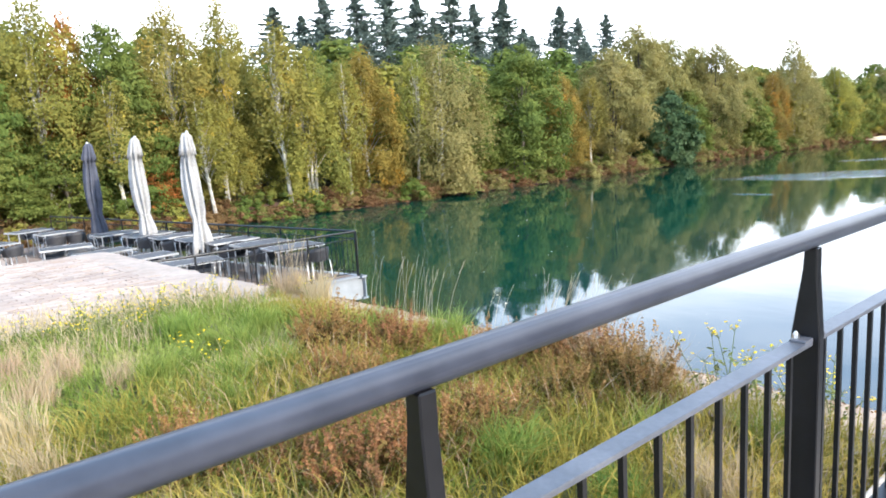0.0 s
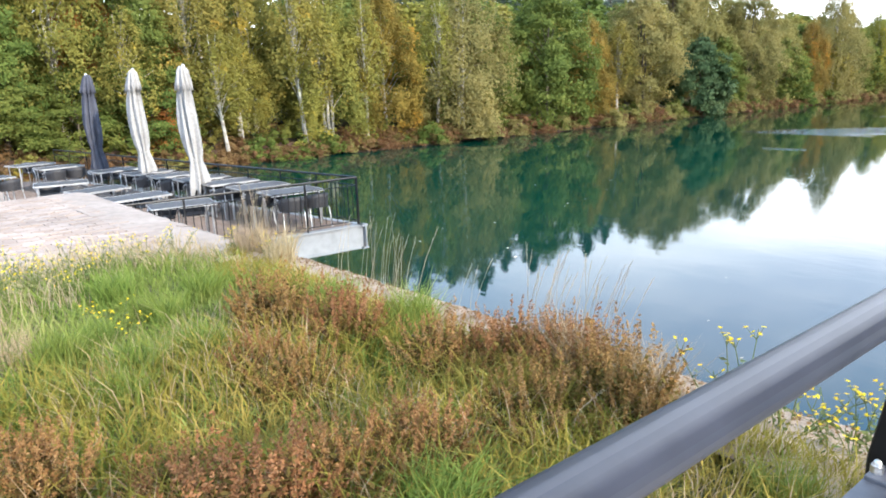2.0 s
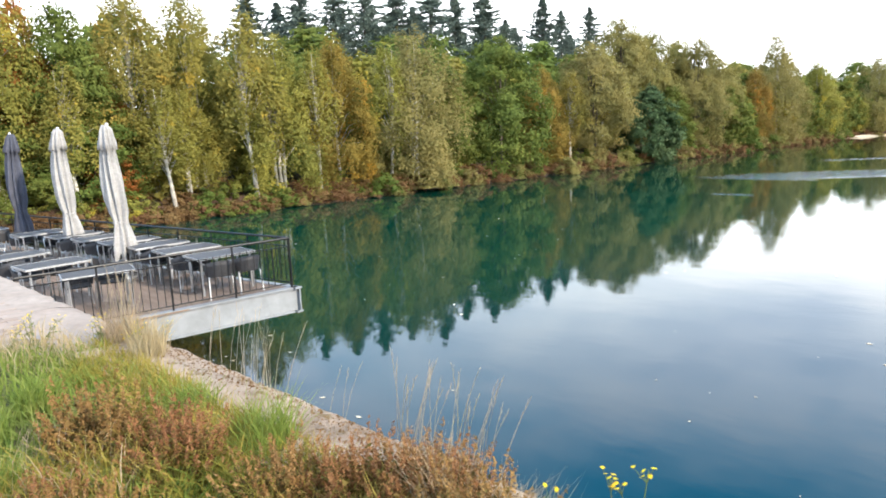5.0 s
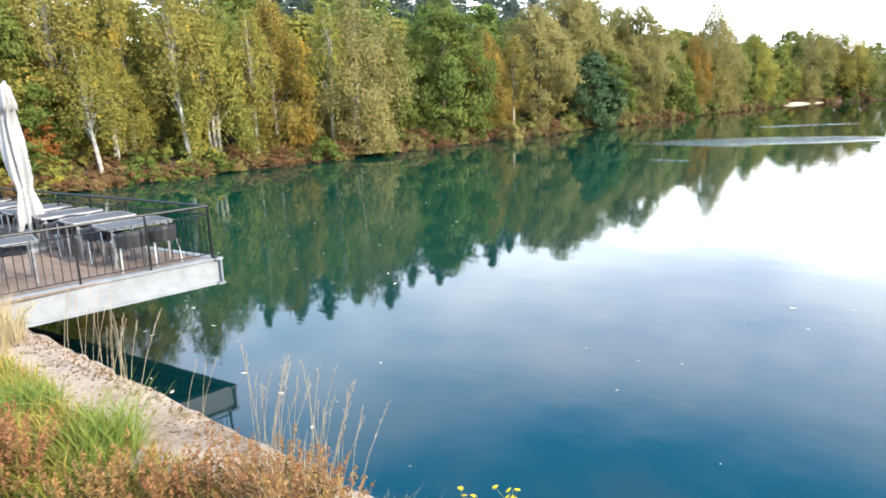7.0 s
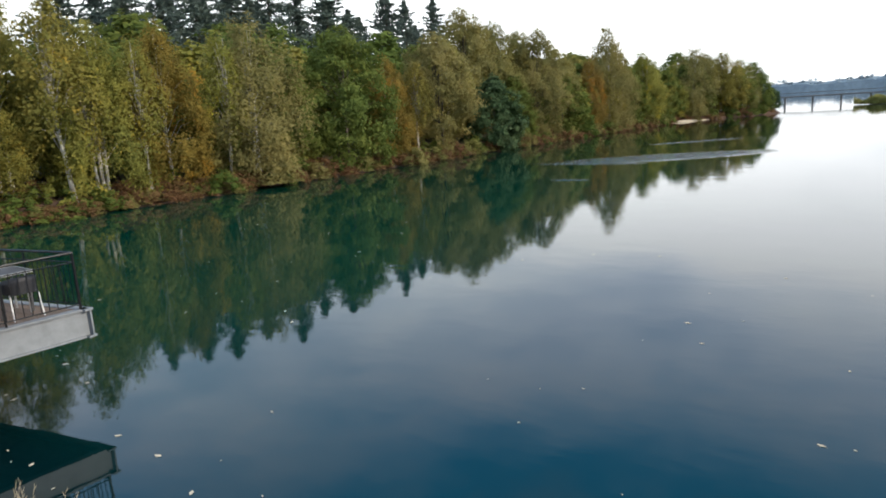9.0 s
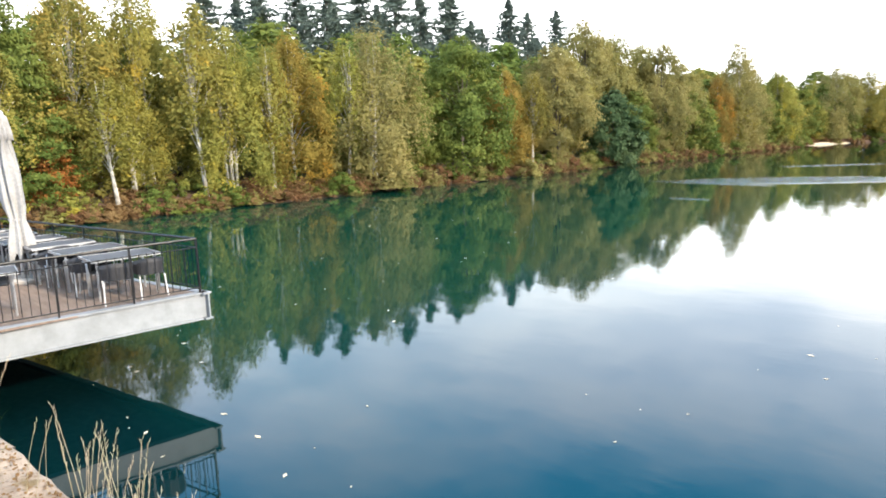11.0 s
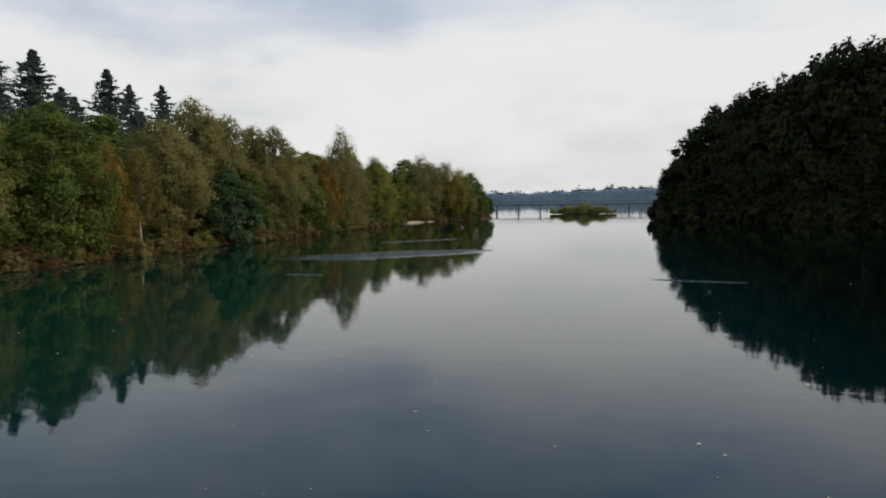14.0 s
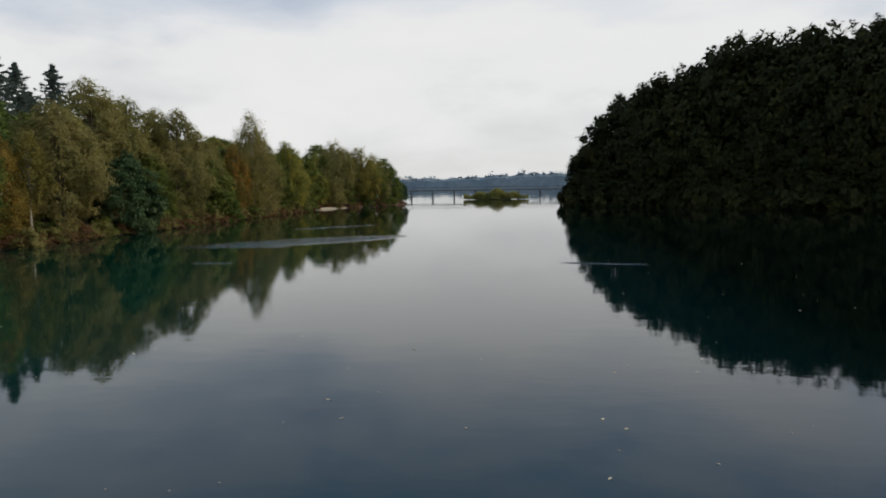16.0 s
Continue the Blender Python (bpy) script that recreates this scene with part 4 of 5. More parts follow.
island()
verts = []
for k in range(17):
    f = k / 16
    y = 121 + 14 * f
    wide = 1.4 * math.sin(math.pi * f)
    verts += [(shore_left(y) + 0.1 + wide, y, -0.05), (shore_left(y) - 0.2, y, 0.30 * math.sin(math.pi * f) + 0.05)]
faces = [(2 * k, 2 * k + 1, 2 * k + 3, 2 * k + 2) for k in range(16)]
tagged(place("ground_sand_spit", mesh_from("sand_spit", verts, faces, SAND, True)), "small pale sandy beach at the water's edge", "beach", kind="structure")


# ---- the terrace ----
DECK_Z = 1.55
CORNERS = [(-12.05, 4.20), (-11.72, 9.12), (-21.6, 7.05), (-26.5, 6.0), (-26.3, 3.2), (-21.0, 3.6)]


def terrace():
    deck = thing("terrace", "timber terrace on a pale grey steel girder over the water", "terrace", at=(0, 0, 0))
    # boards run along y, cut to the outline
    def reach(x):
        near = 4.0
        far = 9.12 + (x + 11.72) * (9.12 - 7.05) / (21.6 - 11.72) if x > -21.6 else 7.05 + (x + 21.6) * (7.05 - 6.0) / (26.5 - 21.6)
        return near, far

    w = 0.145
    k = 0
    x = -11.86
    while x > -26.4:
        a0, b0 = reach(x)
        a1, b1 = reach(x - w + 0.006)
        bm = bmesh.new()
        vs = [bm.verts.new(p) for p in ((x, a0, DECK_Z - 0.03), (x - w + 0.006, a1, DECK_Z - 0.03), (x - w + 0.006, b1 - 0.03, DECK_Z - 0.03), (x, b0 - 0.03, DECK_Z - 0.03))]
        us = [bm.verts.new((v.co.x, v.co.y, DECK_Z)) for v in vs]
        bm.faces.new(us)
        for j in range(4):
            bm.faces.new((vs[j], vs[(j + 1) % 4], us[(j + 1) % 4], us[j]))
        part("plank", bm, DECK_WOOD, deck)
        x -= w
        k += 1
    # under frame and edge girders
    bm = bmesh.new()
    ring = [(-12.15, 4.0), (-11.98, 8.88), (-21.6, 6.85), (-26.4, 5.8), (-26.4, 4.0)]
    lo = [bm.verts.new((a, b, 1.10)) for a, b in ring]
    hi = [bm.verts.new((a, b, DECK_Z - 0.032)) for a, b in ring]
    bm.faces.new(lo), bm.faces.new(hi)
    for j in range(5):
        bm.faces.new((lo[j], lo[(j + 1) % 5], hi[(j + 1) % 5], hi[j]))
    part("under_frame", bm, DARK_BARK, deck, "dark shaded underside")

    def girder(a, b):
        a, b = Vector((*a, 0)), Vector((*b, 0))
        d = (b - a).normalized()
        out = Vector((d.y, -d.x, 0))
        for name, z0, z1, o0, o1 in (("lower_flange", 1.05, 1.085, -0.06, 0.10), ("girder_web", 1.085, 1.525, -0.015, 0.015), ("upper_flange", 1.525, 1.56, -0.06, 0.10)):
            bm = bmesh.new()
            vs = []
            for z in (z0, z1):
                vs.append([bm.verts.new((p + out * o + Vector((0, 0, z)))) for p, o in ((a, o0), (b, o0), (b, o1), (a, o1))])
            bm.faces.new(vs[0]), bm.faces.new(vs[1])
            for j in range(4):
                bm.faces.new((vs[0][j], vs[0][(j + 1) % 4], vs[1][(j + 1) % 4], vs[1][j]))
            part(name, bm, WHITE_STEEL, deck, "pale grey painted steel beam")

    girder((-11.82, 9.10), (-12.05, 4.10))
    girder((-26.5, 5.97), (-21.6, 7.02))
    girder((-21.6, 7.02), (-11.72, 9.10))
    return deck


terrace()


def terrace_rail(name, a, b, spacing, label):
    """A light railing with posts, thin balusters and two rails between two points of the terrace edge."""
    a, b = Vector((*a, DECK_Z)), Vector((*b, DECK_Z))
    r = thing(name, label, "railing", "terrace railings", at=a)
    d = b - a
    length = d.length
    u = d.normalized()
    bm = bmesh.new()
    tube(bm, [Vector((0, 0, 1.0)), d + Vector((0, 0, 1.0))], 0.024, 8)
    part("handrail", bm, BLACK_PAINT, r)
    bm = bmesh.new()
    tube(bm, [Vector((0, 0, 0.84)), d + Vector((0, 0, 0.84))], 0.011, 6)
    tube(bm, [Vector((0, 0, 0.10)), d + Vector((0, 0, 0.10))], 0.012, 6)
    part("lower_rail", bm, BLACK_PAINT, r)
    count = max(1, round(length / spacing))
    bm = bmesh.new()
    box(bm, -0.014, 0.014, -0.014, 0.014, 0.0, 0.99)
    first = part("post", bm, BLACK_PAINT, r)
    for k in range(1, count + 1):
        o = place("post", first.data, r)
        o.location = d * (k / count) * 0.999
    bm = bmesh.new()
    box(bm, -0.006, 0.006, -0.006, 0.006, 0.10, 0.86)
    rod = part("baluster", bm, BLACK_PAINT, r)
    rod.location = u * 0.13
    for k in range(2, int(length / 0.13)):
        o = place("baluster", rod.data, r)
        o.location = u * 0.13 * k


terrace_rail("railing", (-12.02, 4.35), (-11.82, 9.0), 1.2, "thin black steel railing along the terrace front")
terrace_rail("railing", (-11.86, 9.0), (-21.6, 6.9), 1.25, "thin black steel railing over the water")
terrace_rail("railing", (-21.64, 6.9), (-26.4, 5.88), 1.2, "thin black steel railing along the far terrace edge")


def table():
    t = thing("terrace_table", "grey rectangular outdoor table with an aluminium rim", "table", "terrace tables")
    bm = bmesh.new()
    box(bm, -0.37, 0.37, -0.58, 0.58, 0.715, 0.74, 0.004)
    part("tabletop", bm, TABLE_TOP, t)
    bm = bmesh.new()
    for x0, x1, y0, y1 in ((-0.385, -0.371, -0.595, 0.595), (0.371, 0.385, -0.595, 0.595), (-0.371, 0.371, -0.595, -0.581), (-0.371, 0.371, 0.581, 0.595)):
        box(bm, x0, x1, y0, y1, 0.705, 0.745)
    part("rim", bm, ALU, t, "bright aluminium edge")
    for x in (-0.30, 0.30):
        for y in (-0.50, 0.50):
            bm = bmesh.new()
            tube(bm, [(x, y, 0), (x, y, 0.714)], 0.02, 8)
            part("leg", bm, ALU, t)
    return t


def chair():
    c = thing("terrace_chair", "aluminium terrace armchair with black wicker seat and back", "chair", "terrace chairs")
    bm = bmesh.new()
    box(bm, -0.21, 0.21, -0.20, 0.21, 0.415, 0.440, 0.008)
    part("seat", bm, WICKER, c)
    # tub-shaped woven back that wraps round the sides
    cols, rows_ = 11, 4
    pts, outer = [], []
    for i in range(cols):
        a = math.radians(-110 + 220 * i / (cols - 1))
        for j in range(rows_):
            f = j / (rows_ - 1)
            h = 0.43 + (0.31 - 0.15 * (abs(i - 5) / 5) ** 2) * f
            rad = 0.235 + 0.035 * f
            x, y = rad * math.sin(a), -0.02 - rad * math.cos(a) * 1.02
            pts.append((x, y, h))
            outer.append((x * 1.05, (y + 0.02) * 1.05 - 0.02, h))
    verts = pts + outer
    n = len(pts)
    faces = []
    for i in range(cols - 1):
        for j in range(rows_ - 1):
            k = i * rows_ + j
            faces += [(k, k + rows_, k + rows_ + 1, k + 1), (n + k, n + k + 1, n + k + rows_ + 1, n + k + rows_)]
        k = i * rows_ + rows_ - 1
        faces.append((k, k + rows_, n + k + rows_, n + k))
    place("backrest", mesh_from("backrest", verts, faces, WICKER, True), c)
    bm = bmesh.new()
    arc = []
    for i in range(13):
        a = math.radians(-118 + 236 * i / 12)
        arc.append((0.240 * math.sin(a), -0.02 - 0.240 * math.cos(a) * 1.02, 0.65 - 0.02 * (abs(i - 6) / 6) ** 1.5))
    tube(bm, [(-0.25, 0.235, 0.0), (-0.27, 0.25, 0.45), (-0.275, 0.22, 0.61), (-0.27, 0.12, 0.645)] + arc + [(0.27, 0.12, 0.645), (0.275, 0.22, 0.61), (0.27, 0.25, 0.45), (0.25, 0.235, 0.0)], 0.015, 7)
    part("arm_hoop", bm, ALU, c, "bent aluminium arm hoop", True)
    for side in (-1, 1):
        bm = bmesh.new()
        tube(bm, [(0.23 * side, -0.27, 0), (0.215 * side, -0.21, 0.40), (0.205 * side, -0.17, 0.43)], 0.0135, 7)
        part("leg", bm, ALU, c)
    return c


first_table, first_chair = table(), chair()
TABLES = [(-12.88, 8.02, 1), (-14.15, 7.86, 2), (-15.40, 7.68, 3), (-16.65, 7.48, 4), (-17.90, 7.22, 5), (-19.15, 6.92, 6), (-20.5, 6.4, 8), (-13.05, 5.80, -8), (-14.80, 5.45, 10), (-16.6, 5.1, 16), (-18.6, 4.7, -12), (-22.9, 5.4, 12), (-24.6, 4.9, 20), (-21.4, 3.4, 15), (-23.2, 2.6, 10)]
fresh = True
deal = random.Random(8)
for x, y, turn in TABLES:
    m = pose(x, y, DECK_Z, 0, 0, turn + deal.uniform(-3, 3))
    if fresh:
        first_table.matrix_basis = m
    else:
        copy_thing(first_table, m)
    for side in (-1, 1):
        for end in (-0.29, 0.29):
            if deal.random() < 0.12:
                continue
            c = m @ pose(side * deal.uniform(0.42, 0.58), end, 0, 0, 0, 90 * side + deal.uniform(-22, 22))
            if fresh:
                first_chair.matrix_basis, fresh = c, False
            else:
                copy_thing(first_chair, c)


def parasol(name, x, y, top, cloth, label, seed):
    p = thing(name, label, "parasol", "closed parasols on the terrace", at=pose(x, y, DECK_Z, 0, 0, seed * 40))
    rng = np.random.default_rng(seed)
    bm = bmesh.new()
    box(bm, -0.32, 0.32, -0.32, 0.32, 0.0, 0.07, 0.01)
    part("base_plate", bm, CONCRETE, p, "grey concrete foot")
    bm = bmesh.new()
    tube(bm, [(0, 0, 0.07), (0, 0, top - DECK_Z - 0.02)], 0.026, 10)
    part("pole", bm, ALU, p)
    h0, h1 = 0.52, top - DECK_Z
    prof = [(0.0, 0.235), (0.05, 0.225), (0.12, 0.205), (0.20, 0.165), (0.25, 0.135), (0.28, 0.135), (0.34, 0.175), (0.44, 0.20), (0.54, 0.205), (0.64, 0.19), (0.74, 0.165), (0.82, 0.14), (0.825, 0.185), (0.87, 0.17), (0.92, 0.14), (0.97, 0.115), (1.0, 0.075)]
    seg, folds = 64, 8
    phase = rng.uniform(0, 6.28, 4)
    rings = []
    for f, r in prof:
        ring = []
        for j in range(seg):
            a = 2 * math.pi * j / seg
            fold = 1 + 0.26 * math.sin(folds * a + phase[0] + 1.3 * f) + 0.14 * math.sin(3 * a + phase[1] + 6 * f) + 0.10 * math.sin(13 * a + phase[2] - 5 * f)
            if f > 0.97:
                fold = 1
            z = h0 + (h1 - h0) * f + (0.09 * math.sin(folds * a + phase[3]) if f < 0.02 else 0.0) + (0.04 * math.sin(folds * a + 1) if f == 0.825 else 0)
            ring.append((0.88 * r * fold * math.cos(a) + 0.05 * math.sin(4 * f + seed), 0.88 * r * fold * math.sin(a), z))
        rings.append(ring)
    verts = [v for ring in rings for v in ring]
    faces = [(k * seg + j, k * seg + (j + 1) % seg, (k + 1) * seg + (j + 1) % seg, (k + 1) * seg + j) for k in range(len(rings) - 1) for j in range(seg)]
    faces.append(tuple((len(rings) - 1) * seg + j for j in range(seg)))
    place("canopy", mesh_from("canopy", verts, faces, cloth, True), p)
    bm = bmesh.new()
    tube(bm, [(0.02, 0, h0 + (h1 - h0) * 0.258), (0.02, 0, h0 + (h1 - h0) * 0.273)], [0.138, 0.138], 24, False)
    part("strap", bm, cloth, p)
    bm = bmesh.new()
    tube(bm, [(0, 0, h1 - 0.02), (0, 0, h1 + 0.03), (0, 0, h1 + 0.05)], [0.04, 0.035, 0.01], 10)
    part("finial", bm, ALU, p)


parasol("parasol", -15.75, 7.05, 4.93, PALE_CLOTH, "closed pale grey canvas parasol on the terrace", 1)
parasol("parasol", -19.15, 6.87, 4.95, PALE_CLOTH, "closed pale grey canvas parasol tied with a strap", 2)
parasol("parasol", -21.6, 6.25, 4.90, DARK_CLOTH, "closed dark slate parasol at the terrace end", 3)


# ---- plants on the quay ----
def scatter(n, x0, x1, d0, d1, rng, keep=None):
    """Root points on the quay top; d is the distance back from the quay edge."""
    x = rng.uniform(x0, x1, n)
    d = rng.uniform(d0, d1, n)
    y = 4.57 + 0.07 * x - d
    if keep is not None:
        k = keep(x, y)
        x, y = x[k], y[k]
    z = np.array([ground_z(a, b) for a, b in zip(x, y)])
    return np.stack([x, y, z - 0.01], 1)


def grass(name, roots, low, high, width, mat, label, rng, lean=0.6):
    h = rng.uniform(low, high, len(roots))
    v, f = blades(roots, h, width, rng, lean)
    tagged(place(name, mesh_from(name, v, f, mat)), label, "grass", kind="stuff")


rng = np.random.default_rng(3)
patchy = lambda s, lo: (lambda x, y: np.array([noise.noise(Vector((a * s, b * s, 4.0))) for a, b in zip(x, y)]) > lo)
off_square = lambda x, y: x > -5.85 + 0.6 * np.maximum(0.0, y - 3.0)
grass("meadow_grass", scatter(30000, -6.2, -1.2, 0.42, 4.8, rng, off_square), 0.06, 0.20, 0.0045, GRASS_GREEN, "lush green grass on the quay", rng, 1.3)
grass("long_grass", scatter(22000, -3.4, -0.12, 0.40, 4.6, rng), 0.10, 0.30, 0.0034, GRASS_MIXED, "long green and straw-coloured autumn grass", rng, 1.2)
grass("dry_grass", scatter(8000, -5.7, -0.12, 0.42, 4.4, rng, patchy(0.9, 0.06)), 0.12, 0.34, 0.0024, GRASS_DRY, "dry straw-coloured grass tufts", rng, 0.7)
fringe = lambda x, y: rng.uniform(0, 1, len(x)) < np.clip(1.0 - np.abs(x + 5.85 - 0.6 * np.maximum(0.0, y - 3.0)) / 0.75, 0, 1)
grass("border_grass", scatter(9000, -6.9, -4.9, 0.42, 4.8, rng, fringe), 0.08, 0.30, 0.003, GRASS_DRY, "thin straw-coloured grass at the edge of the square", rng, 0.8)
grass("edge_grass", scatter(12000, -5.4, -0.3, 0.33, 0.80, rng, patchy(2.2, -0.16)), 0.05, 0.20, 0.003, GRASS_MIXED, "sparse grass creeping over the coping", rng, 0.8)


def tussock(label, mat, n, r, low, high, width, seed, lean=0.55):
    g = np.random.default_rng(seed)
    a, d = g.uniform(0, 6.283, n), np.sqrt(g.uniform(0, 1, n)) * r
    roots = np.stack([d * np.cos(a), d * np.sin(a), np.zeros(n)], 1)
    v, f = blades(roots, g.uniform(low, high, n), width, g, lean)
    t = place("grass_tussock", mesh_from("grass_tussock", v, f, mat))
    return tagged(t, label, "grass", "grass tussocks")


def settle_at(ob, x, y, turn=0.0, s=1.0):
    return Matrix.Translation((x, y, ground_z(x, y) - 0.01)) @ Matrix.Rotation(turn, 4, "Z") @ Matrix.Scale(s, 4)


lush = tussock("thick tussock of fresh green grass", GRASS_GREEN, 420, 0.16, 0.18, 0.42, 0.004, 41, 0.8)
straw = tussock("tussock of pale dry grass", GRASS_DRY, 300, 0.15, 0.2, 0.48, 0.0025, 42, 0.55)
lay = random.Random(12)
spots = [(-2.85, 3.9), (-2.75, 3.82), (-4.27, 2.76), (-4.38, 3.2), (-4.05, 2.9), (-4.7, 2.7), (-3.9, 2.42), (-3.67, 2.18), (-3.2, 2.47), (-3.3, 2.8), (-1.0, 3.5), (-0.8, 3.0), (-1.3, 2.9), (-0.6, 3.8), (-3.5, 3.8), (-2.9, 2.3)]
for k, (x, y) in enumerate(spots):
    m = settle_at(lush, x, y, lay.uniform(0, 6), lay.uniform(0.65, 0.95))
    if k:
        copy_thing(lush, m)
    else:
        lush.matrix_basis = m
spots = [(-5.3, 4.0), (-5.45, 3.95), (-5.15, 4.05), (-4.8, 4.0), (-3.93, 1.55), (-4.29, 1.77), (-3.81, 2.0), (-3.22, 1.35), (-2.75, 1.34), (-4.6, 1.5), (-1.75, 4.1), (-1.5, 4.12), (-1.3, 4.05), (-0.5, 3.2)]
for k, (x, y) in enumerate(spots):
    m = settle_at(straw, x, y, lay.uniform(0, 6), lay.uniform(0.75, 1.1))
    if k:
        copy_thing(straw, m)
    else:
        straw.matrix_basis = m


def heather(seed, r, h):
    g = np.random.default_rng(seed)
    t = thing("heather_shrub", "rusty brown heather with faded flower sprigs", "shrub", "heather on the quay")
    n = 95
    a, d = g.uniform(0, 6.283, n), np.sqrt(g.uniform(0, 1, n)) * r
    base = np.stack([d * np.cos(a) * 0.55, d * np.sin(a) * 0.55, np.zeros(n)], 1)
    tall = h * (1 - 0.35 * (d / r) ** 2) * g.uniform(0.45, 1.15, n)
    tip = np.stack([d * np.cos(a) + g.normal(size=n) * 0.03, d * np.sin(a) + g.normal(size=n) * 0.03, tall], 1)
    pts, low = [], []
    for k in range(n):
        u = g.uniform(0.45, 1.02, 62)
        pts.append(base[k] + (tip[k] - base[k]) * u[:, None] + g.normal(size=(62, 3)) * (0.003 + 0.007 * (1.02 - u[:, None])))
        u = g.uniform(0.03, 0.65, 26)
        low.append(base[k] + (tip[k] - base[k]) * u[:, None] + g.normal(size=(26, 3)) * 0.013)
    v, f = leaf_cloud(np.concatenate(pts), 0.0062, g, 0.0, 2.2)
    place("bloom", mesh_from("heather_sprigs", v, f, HEATHER), t, "rust-brown faded flower sprigs")
    v, f = leaf_cloud(np.concatenate(low), 0.014, g, 0.0, 2.2)
    place("greenery", mesh_from("heather_greenery", v, f, HEATHER_GREEN), t, "dark green-brown needles")
    return t


shrubs = [heather(51, 0.24, 0.36), heather(52, 0.30, 0.30)]
spots = [(-2.92, 3.5), (-2.55, 3.03), (-2.06, 3.93), (-1.92, 4.13), (-1.72, 4.08), (-1.57, 3.62), (-1.6, 3.05), (-1.66, 2.75), (-2.32, 1.87), (-2.0, 2.25), (-1.42, 3.98), (-2.3, 3.72), (-3.42, 3.29), (-2.86, 2.98), (-1.66, 2.4), (-1.2, 3.85)]
for k, (x, y) in enumerate(spots):
    ob = shrubs[k % 2]
    m = settle_at(ob, x, y, lay.uniform(0, 6), lay.uniform(0.8, 1.15))
    if k < 2:
        ob.matrix_basis = m
    else:
        copy_thing(ob, m)


def stalks(seed, n, h, r):
    """A stand of dry tall stalks with thin seed heads."""
    g = np.random.default_rng(seed)
    t = thing("reed_stalks", "tall dry straw-coloured stalks at the quay edge", "grass", "dry stalks at the quay edge")
    for k in range(n):
        bm = bmesh.new()
        a, d = g.uniform(0, 6.283), r * math.sqrt(g.uniform())
        x, y = d * math.cos(a), 0.35 * d * math.sin(a)
        hh = h * g.uniform(0.6, 1.1)
        lx, ly = g.normal() * 0.12 * hh + 0.24 * hh, g.normal() * 0.10 * hh
        pts = [(x + lx * f ** 1.7, y + ly * f ** 1.7, hh * f) for f in (0, 0.3, 0.6, 0.85, 1.0)]
        tube(bm, pts, [0.0015, 0.0014, 0.0012, 0.0010, 0.0007], 4, False)
        for j in range(7):
            f = 0.84 + 0.16 * j / 6
            q = Vector((x + lx * f ** 1.7, y + ly * f ** 1.7, hh * f))
            e = q + Vector((g.normal() * 0.005 + 0.006, g.normal() * 0.005, 0.020))
            tube(bm, [q, (q + e) / 2, e], [0.0005, 0.0012, 0.0003], 4, False)
        part("stalk", bm, STRAW, t)
    return t


stands = [stalks(61, 8, 0.56, 0.13), stalks(62, 12, 0.54, 0.09), stalks(63, 3, 0.60, 0.2)]
spots = [(-3.75, 4.20, 0), (-3.5, 4.22, 0), (-4.05, 4.18, 2), (-3.2, 4.24, 2), (-2.7, 4.30, 2), (-2.25, 4.32, 1), (-2.12, 4.34, 0), (-1.85, 4.33, 1), (-1.66, 4.36, 2), (-5.35, 4.0, 1), (-5.5, 3.95, 0), (-5.2, 4.02, 1)]
done = set()
for x, y, k in spots:
    ob = stands[k]
    m = settle_at(ob, x, y, lay.uniform(-0.3, 0.5), lay.uniform(0.85, 1.1))
    if k in done:
        copy_thing(ob, m)
    else:
        done.add(k)
        ob.matrix_basis = m


def ragwort(seed, n, h):
    g = np.random.default_rng(seed)
    t = thing("ragwort_plant", "yellow-flowering ragwort with thin green stems", "flower", "ragwort on the quay")
    for k in range(n):
        bm = bmesh.new()
        x, y = g.normal() * 0.05, g.normal() * 0.05
        hh = h * g.uniform(0.6, 1.05)
        lx, ly = g.normal() * 0.09, g.normal() * 0.07
        stem = [(x + lx * f, y + ly * f, hh * f) for f in (0, 0.35, 0.7, 1.0)]
        tube(bm, stem, [0.003, 0.0026, 0.002, 0.0014], 5, False)
        heads = []
        for j in range(5):
            a = g.uniform(0, 6.28)
            top = Vector(stem[-1]) + Vector((math.cos(a) * g.uniform(0.015, 0.06), math.sin(a) * g.uniform(0.015, 0.06), g.uniform(-0.04, 0.03)))
            tube(bm, [Vector(stem[2]) * 0.35 + Vector(stem[3]) * 0.65, top], [0.0014, 0.001], 4, False)
            heads.append(top)
        s = part("stem", bm, STEM, t)
        pts = np.array([np.array(stem[0]) + (np.array(stem[2]) - np.array(stem[0])) * u + g.normal(size=3) * 0.02 for u in g.uniform(0.1, 1.0, 16)])
        v, f = leaf_cloud(pts, 0.014, g, 0.3, 2.6)
        place("leaves", mesh_from("ragwort_leaves", v, f, STEM), s)
        for q in heads:
            bm = bmesh.new()
            tilt = Matrix.Translation(q) @ Matrix.Rotation(g.normal() * 0.4, 4, "X") @ Matrix.Rotation(g.normal() * 0.4, 4, "Y")
            c = bm.verts.new(tilt @ Vector((0, 0, 0.003)))
            ring = [bm.verts.new(tilt @ Vector(((0.0108 if j % 2 else 0.005) * math.cos(0.3927 * j), (0.0108 if j % 2 else 0.005) * math.sin(0.3927 * j), 0.0))) for j in range(16)]
            for j in range(16):
                bm.faces.new((c, ring[j], ring[(j + 1) % 16]))
            part("flower_head", bm, YELLOW, s, "bright yellow daisy-like flower")
    return t


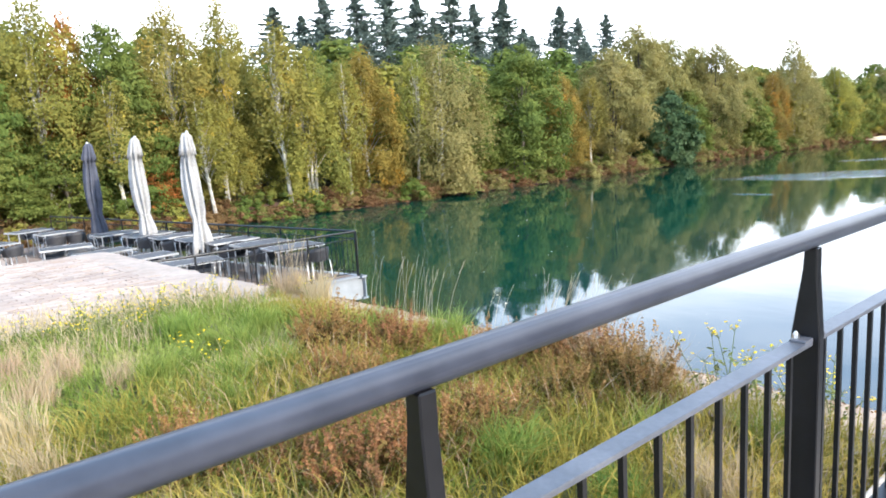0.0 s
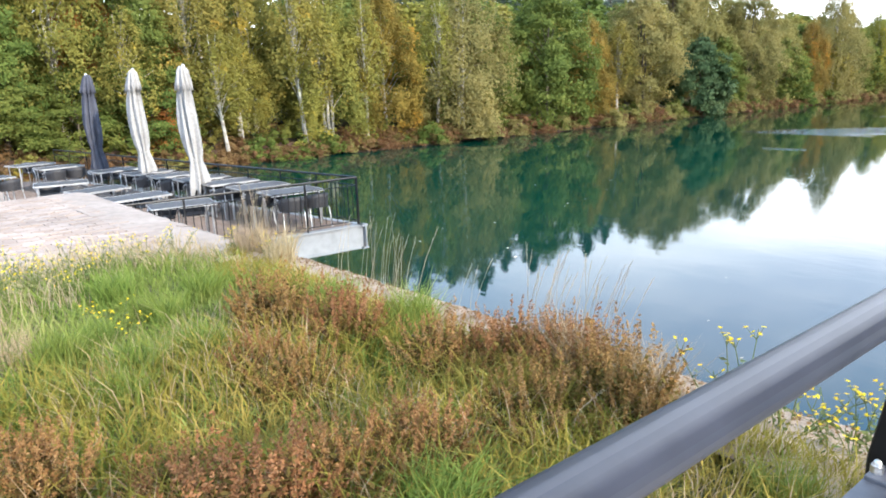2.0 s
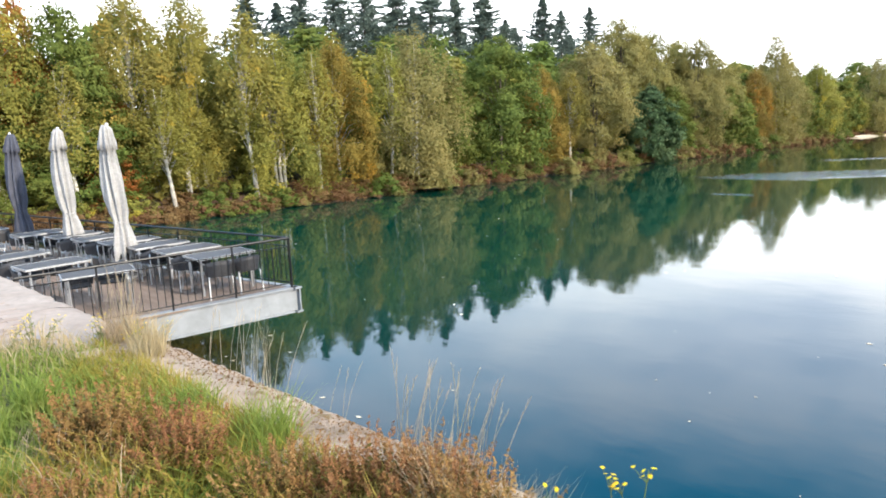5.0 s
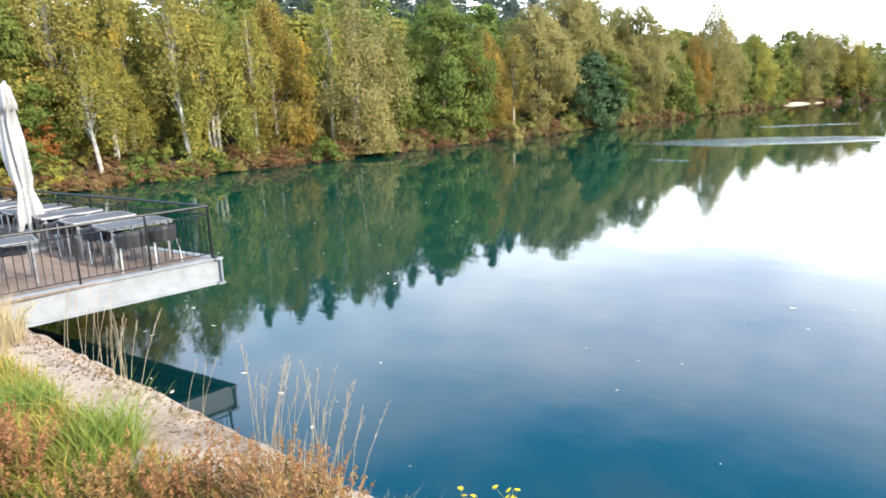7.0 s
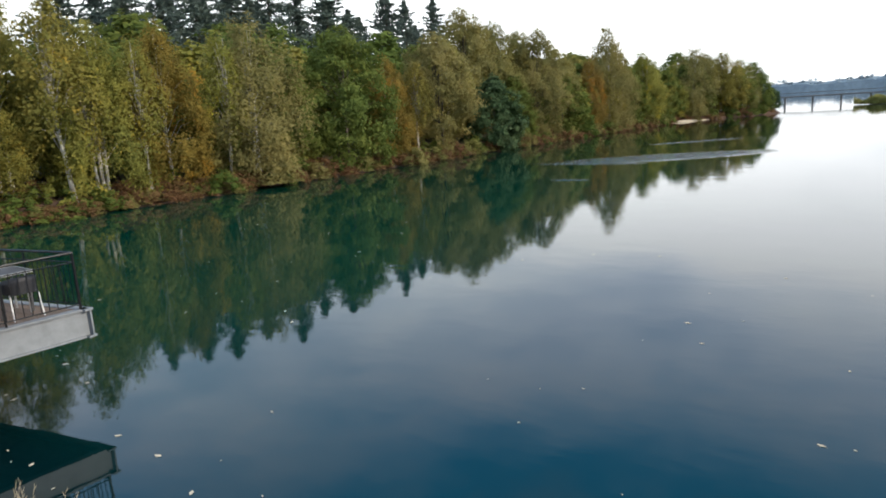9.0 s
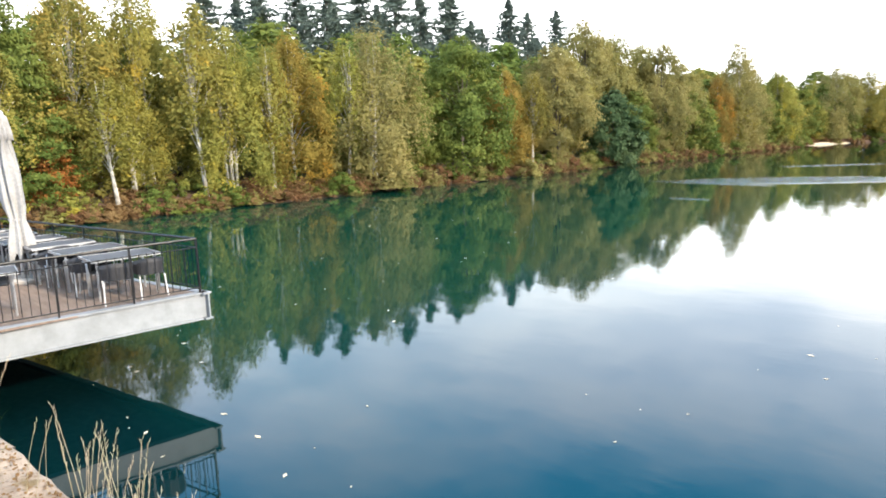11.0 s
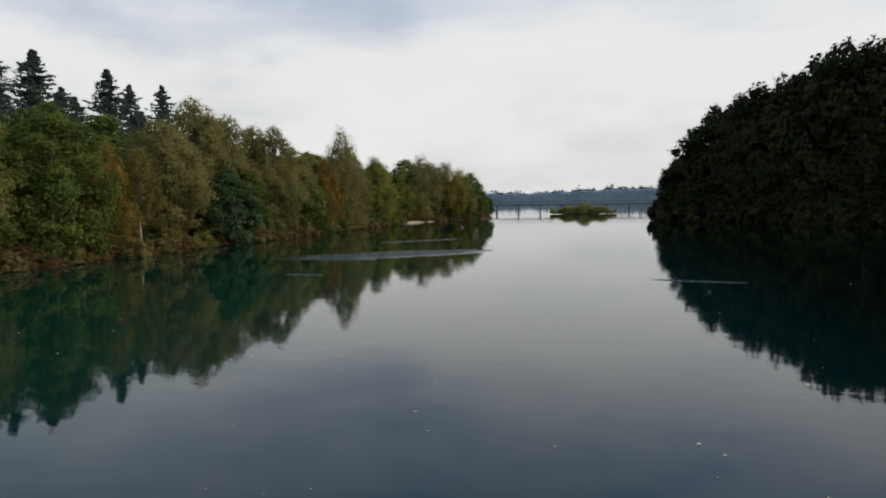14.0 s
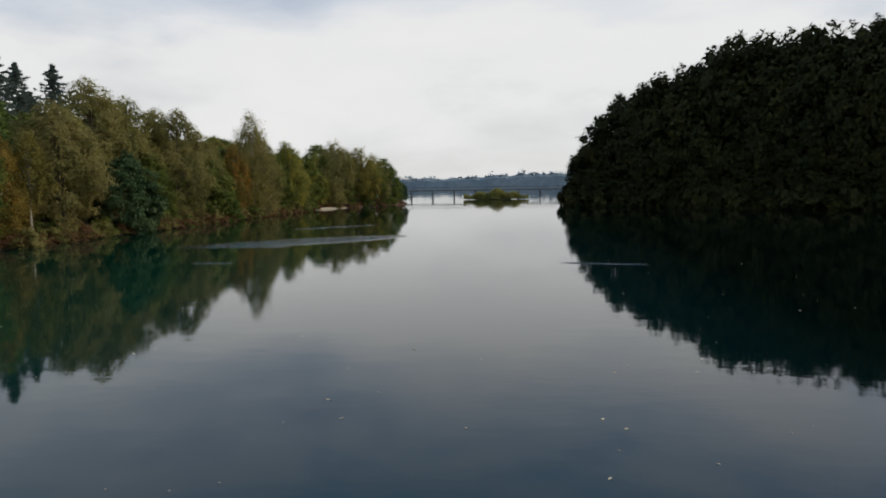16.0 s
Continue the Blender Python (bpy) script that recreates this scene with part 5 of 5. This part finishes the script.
worts = [ragwort(71, 6, 0.36), ragwort(72, 8, 0.30)]
spots = [(-1.05, 4.30, 0), (-0.84, 4.32, 1), (-0.62, 4.34, 1), (-0.54, 4.28, 0),  (-5.45, 3.9, 1), (-5.25, 2.06, 1), (-5.54, 3.02, 0), (-5.2, 2.52, 1), (-5.6, 2.75, 1), (-5.4, 2.3, 1), (-5.0, 4.05, 1), (-3.9, 2.5, 1), (-5.7, 3.2, 1), (-5.75, 2.6, 0), (-5.9, 3.5, 1), (-5.65, 2.1, 1), (-5.85, 2.9, 1), (-5.6, 1.7, 1), (-5.95, 2.3, 1)]
done = set()
for x, y, k in spots:
    ob = worts[k]
    m = settle_at(ob, x, y, lay.uniform(0, 6), lay.uniform(0.85, 1.1) * (1.0 if x > -2 else 0.85))
    if k in done:
        copy_thing(ob, m)
    else:
        done.add(k)
        ob.matrix_basis = m

# withered leaves lying on the coping
g = np.random.default_rng(33)
n = 2600
x = g.uniform(-5.8, 0.1, n)
d = np.abs(g.normal(size=n)) * 0.10 + 0.015
d = np.where(g.uniform(size=n) < 0.35, g.uniform(0.02, 0.44, n), d)
pts = np.stack([x, 4.57 + 0.07 * x - d, np.array([ground_z(-4.6 if a > -4.5 else a, 0) for a in x]) + 0.055 - 0.02 * np.clip(1 - d / 0.12, 0, 1)], 1)
v, f = leaf_cloud(pts, 0.012, g, 0.75, 1.5)
tagged(place("leaf_litter", mesh_from("leaf_litter", v, f, LEAF_BRACKEN)), "brown withered leaves and moss crumbs on the coping", "leaves", kind="stuff")

# pale flecks drifting on the water
g = np.random.default_rng(91)
n = 260
pts = np.stack([g.uniform(-26, 12, n), 7 + 45 * g.uniform(0, 1, n) ** 1.6, np.full(n, 0.006)], 1)
a = g.uniform(0, 6.283, n)
s = 0.035 * g.uniform(0.5, 2.2, n)
ax = np.stack([np.cos(a), np.sin(a), np.zeros(n)], 1) * s[:, None]
bx = np.stack([-np.sin(a), np.cos(a), np.zeros(n)], 1) * (s * 0.5)[:, None]
v = np.stack([pts - ax, pts + bx, pts + ax, pts - bx], 1).reshape(-1, 3)
tagged(place("floating_leaves", mesh_from("floating_leaves", v, np.arange(4 * n).reshape(n, 4), SAND)), "pale leaves and feathers floating on the lake", "leaves", kind="stuff")

# clinker bricks of the square: the nearest ones lie as single bricks, the rest are joined
def clinkers():
    g = np.random.default_rng(15)
    me = None
    quay = bpy.data.objects["ground_quay"]
    verts, faces = [], []
    singles = 0
    w, l = 0.10, 0.21
    for i in range(56):
        for k in range(30):
            x = -5.35 - i * w
            y = quay_y(x) - 0.5 - k * l - (l / 2 if i % 2 else 0)
            if x > -6.05 + 0.25 * wobble(x, y, 1.4) + 0.6 * max(0.0, y - 3.0):
                continue
            z = ground_z(x, y) + g.uniform(0.000, 0.007)
            if singles < 300 and i < 34:
                if me is None:
                    bm = bmesh.new()
                    box(bm, -w / 2 + 0.004, w / 2 - 0.004, -l / 2 + 0.004, l / 2 - 0.004, -0.02, 0.006)
                    o = part("brick", bm, CLINKER, quay)
                    me = o.data
                else:
                    o = place("brick", me, quay)
                o.location = (x, y, z)
                o.rotation_euler = (g.normal() * 0.01, g.normal() * 0.01, g.normal() * 0.02)
                singles += 1
            else:
                n = len(verts)
                a, b = w / 2 - 0.004, l / 2 - 0.004
                tx, ty = g.normal() * 0.01, g.normal() * 0.006
                verts += [(x + sx * a, y + sy * b, z + 0.006 + sx * a * tx * 4 + sy * b * ty * 4) for sx, sy in ((-1, -1), (1, -1), (1, 1), (-1, 1))]
                verts += [(x + sx * a, y + sy * b, z - 0.02) for sx, sy in ((-1, -1), (1, -1), (1, 1), (-1, 1))]
                faces += [(n, n + 1, n + 2, n + 3), (n, n + 4, n + 5, n + 1), (n + 1, n + 5, n + 6, n + 2), (n + 2, n + 6, n + 7, n + 3), (n + 3, n + 7, n + 4, n)]
    tagged(place("clinker_paving", mesh_from("clinker_paving", verts, faces, CLINKER), quay), "worn pinkish-beige clinker bricks", kind="stuff")


clinkers()

# kinds that were not planted leave nothing behind
for kind, ob in KINDS.items():
    if kind not in used:
        for o in (*ob.children_recursive, ob):
            bpy.data.objects.remove(o)
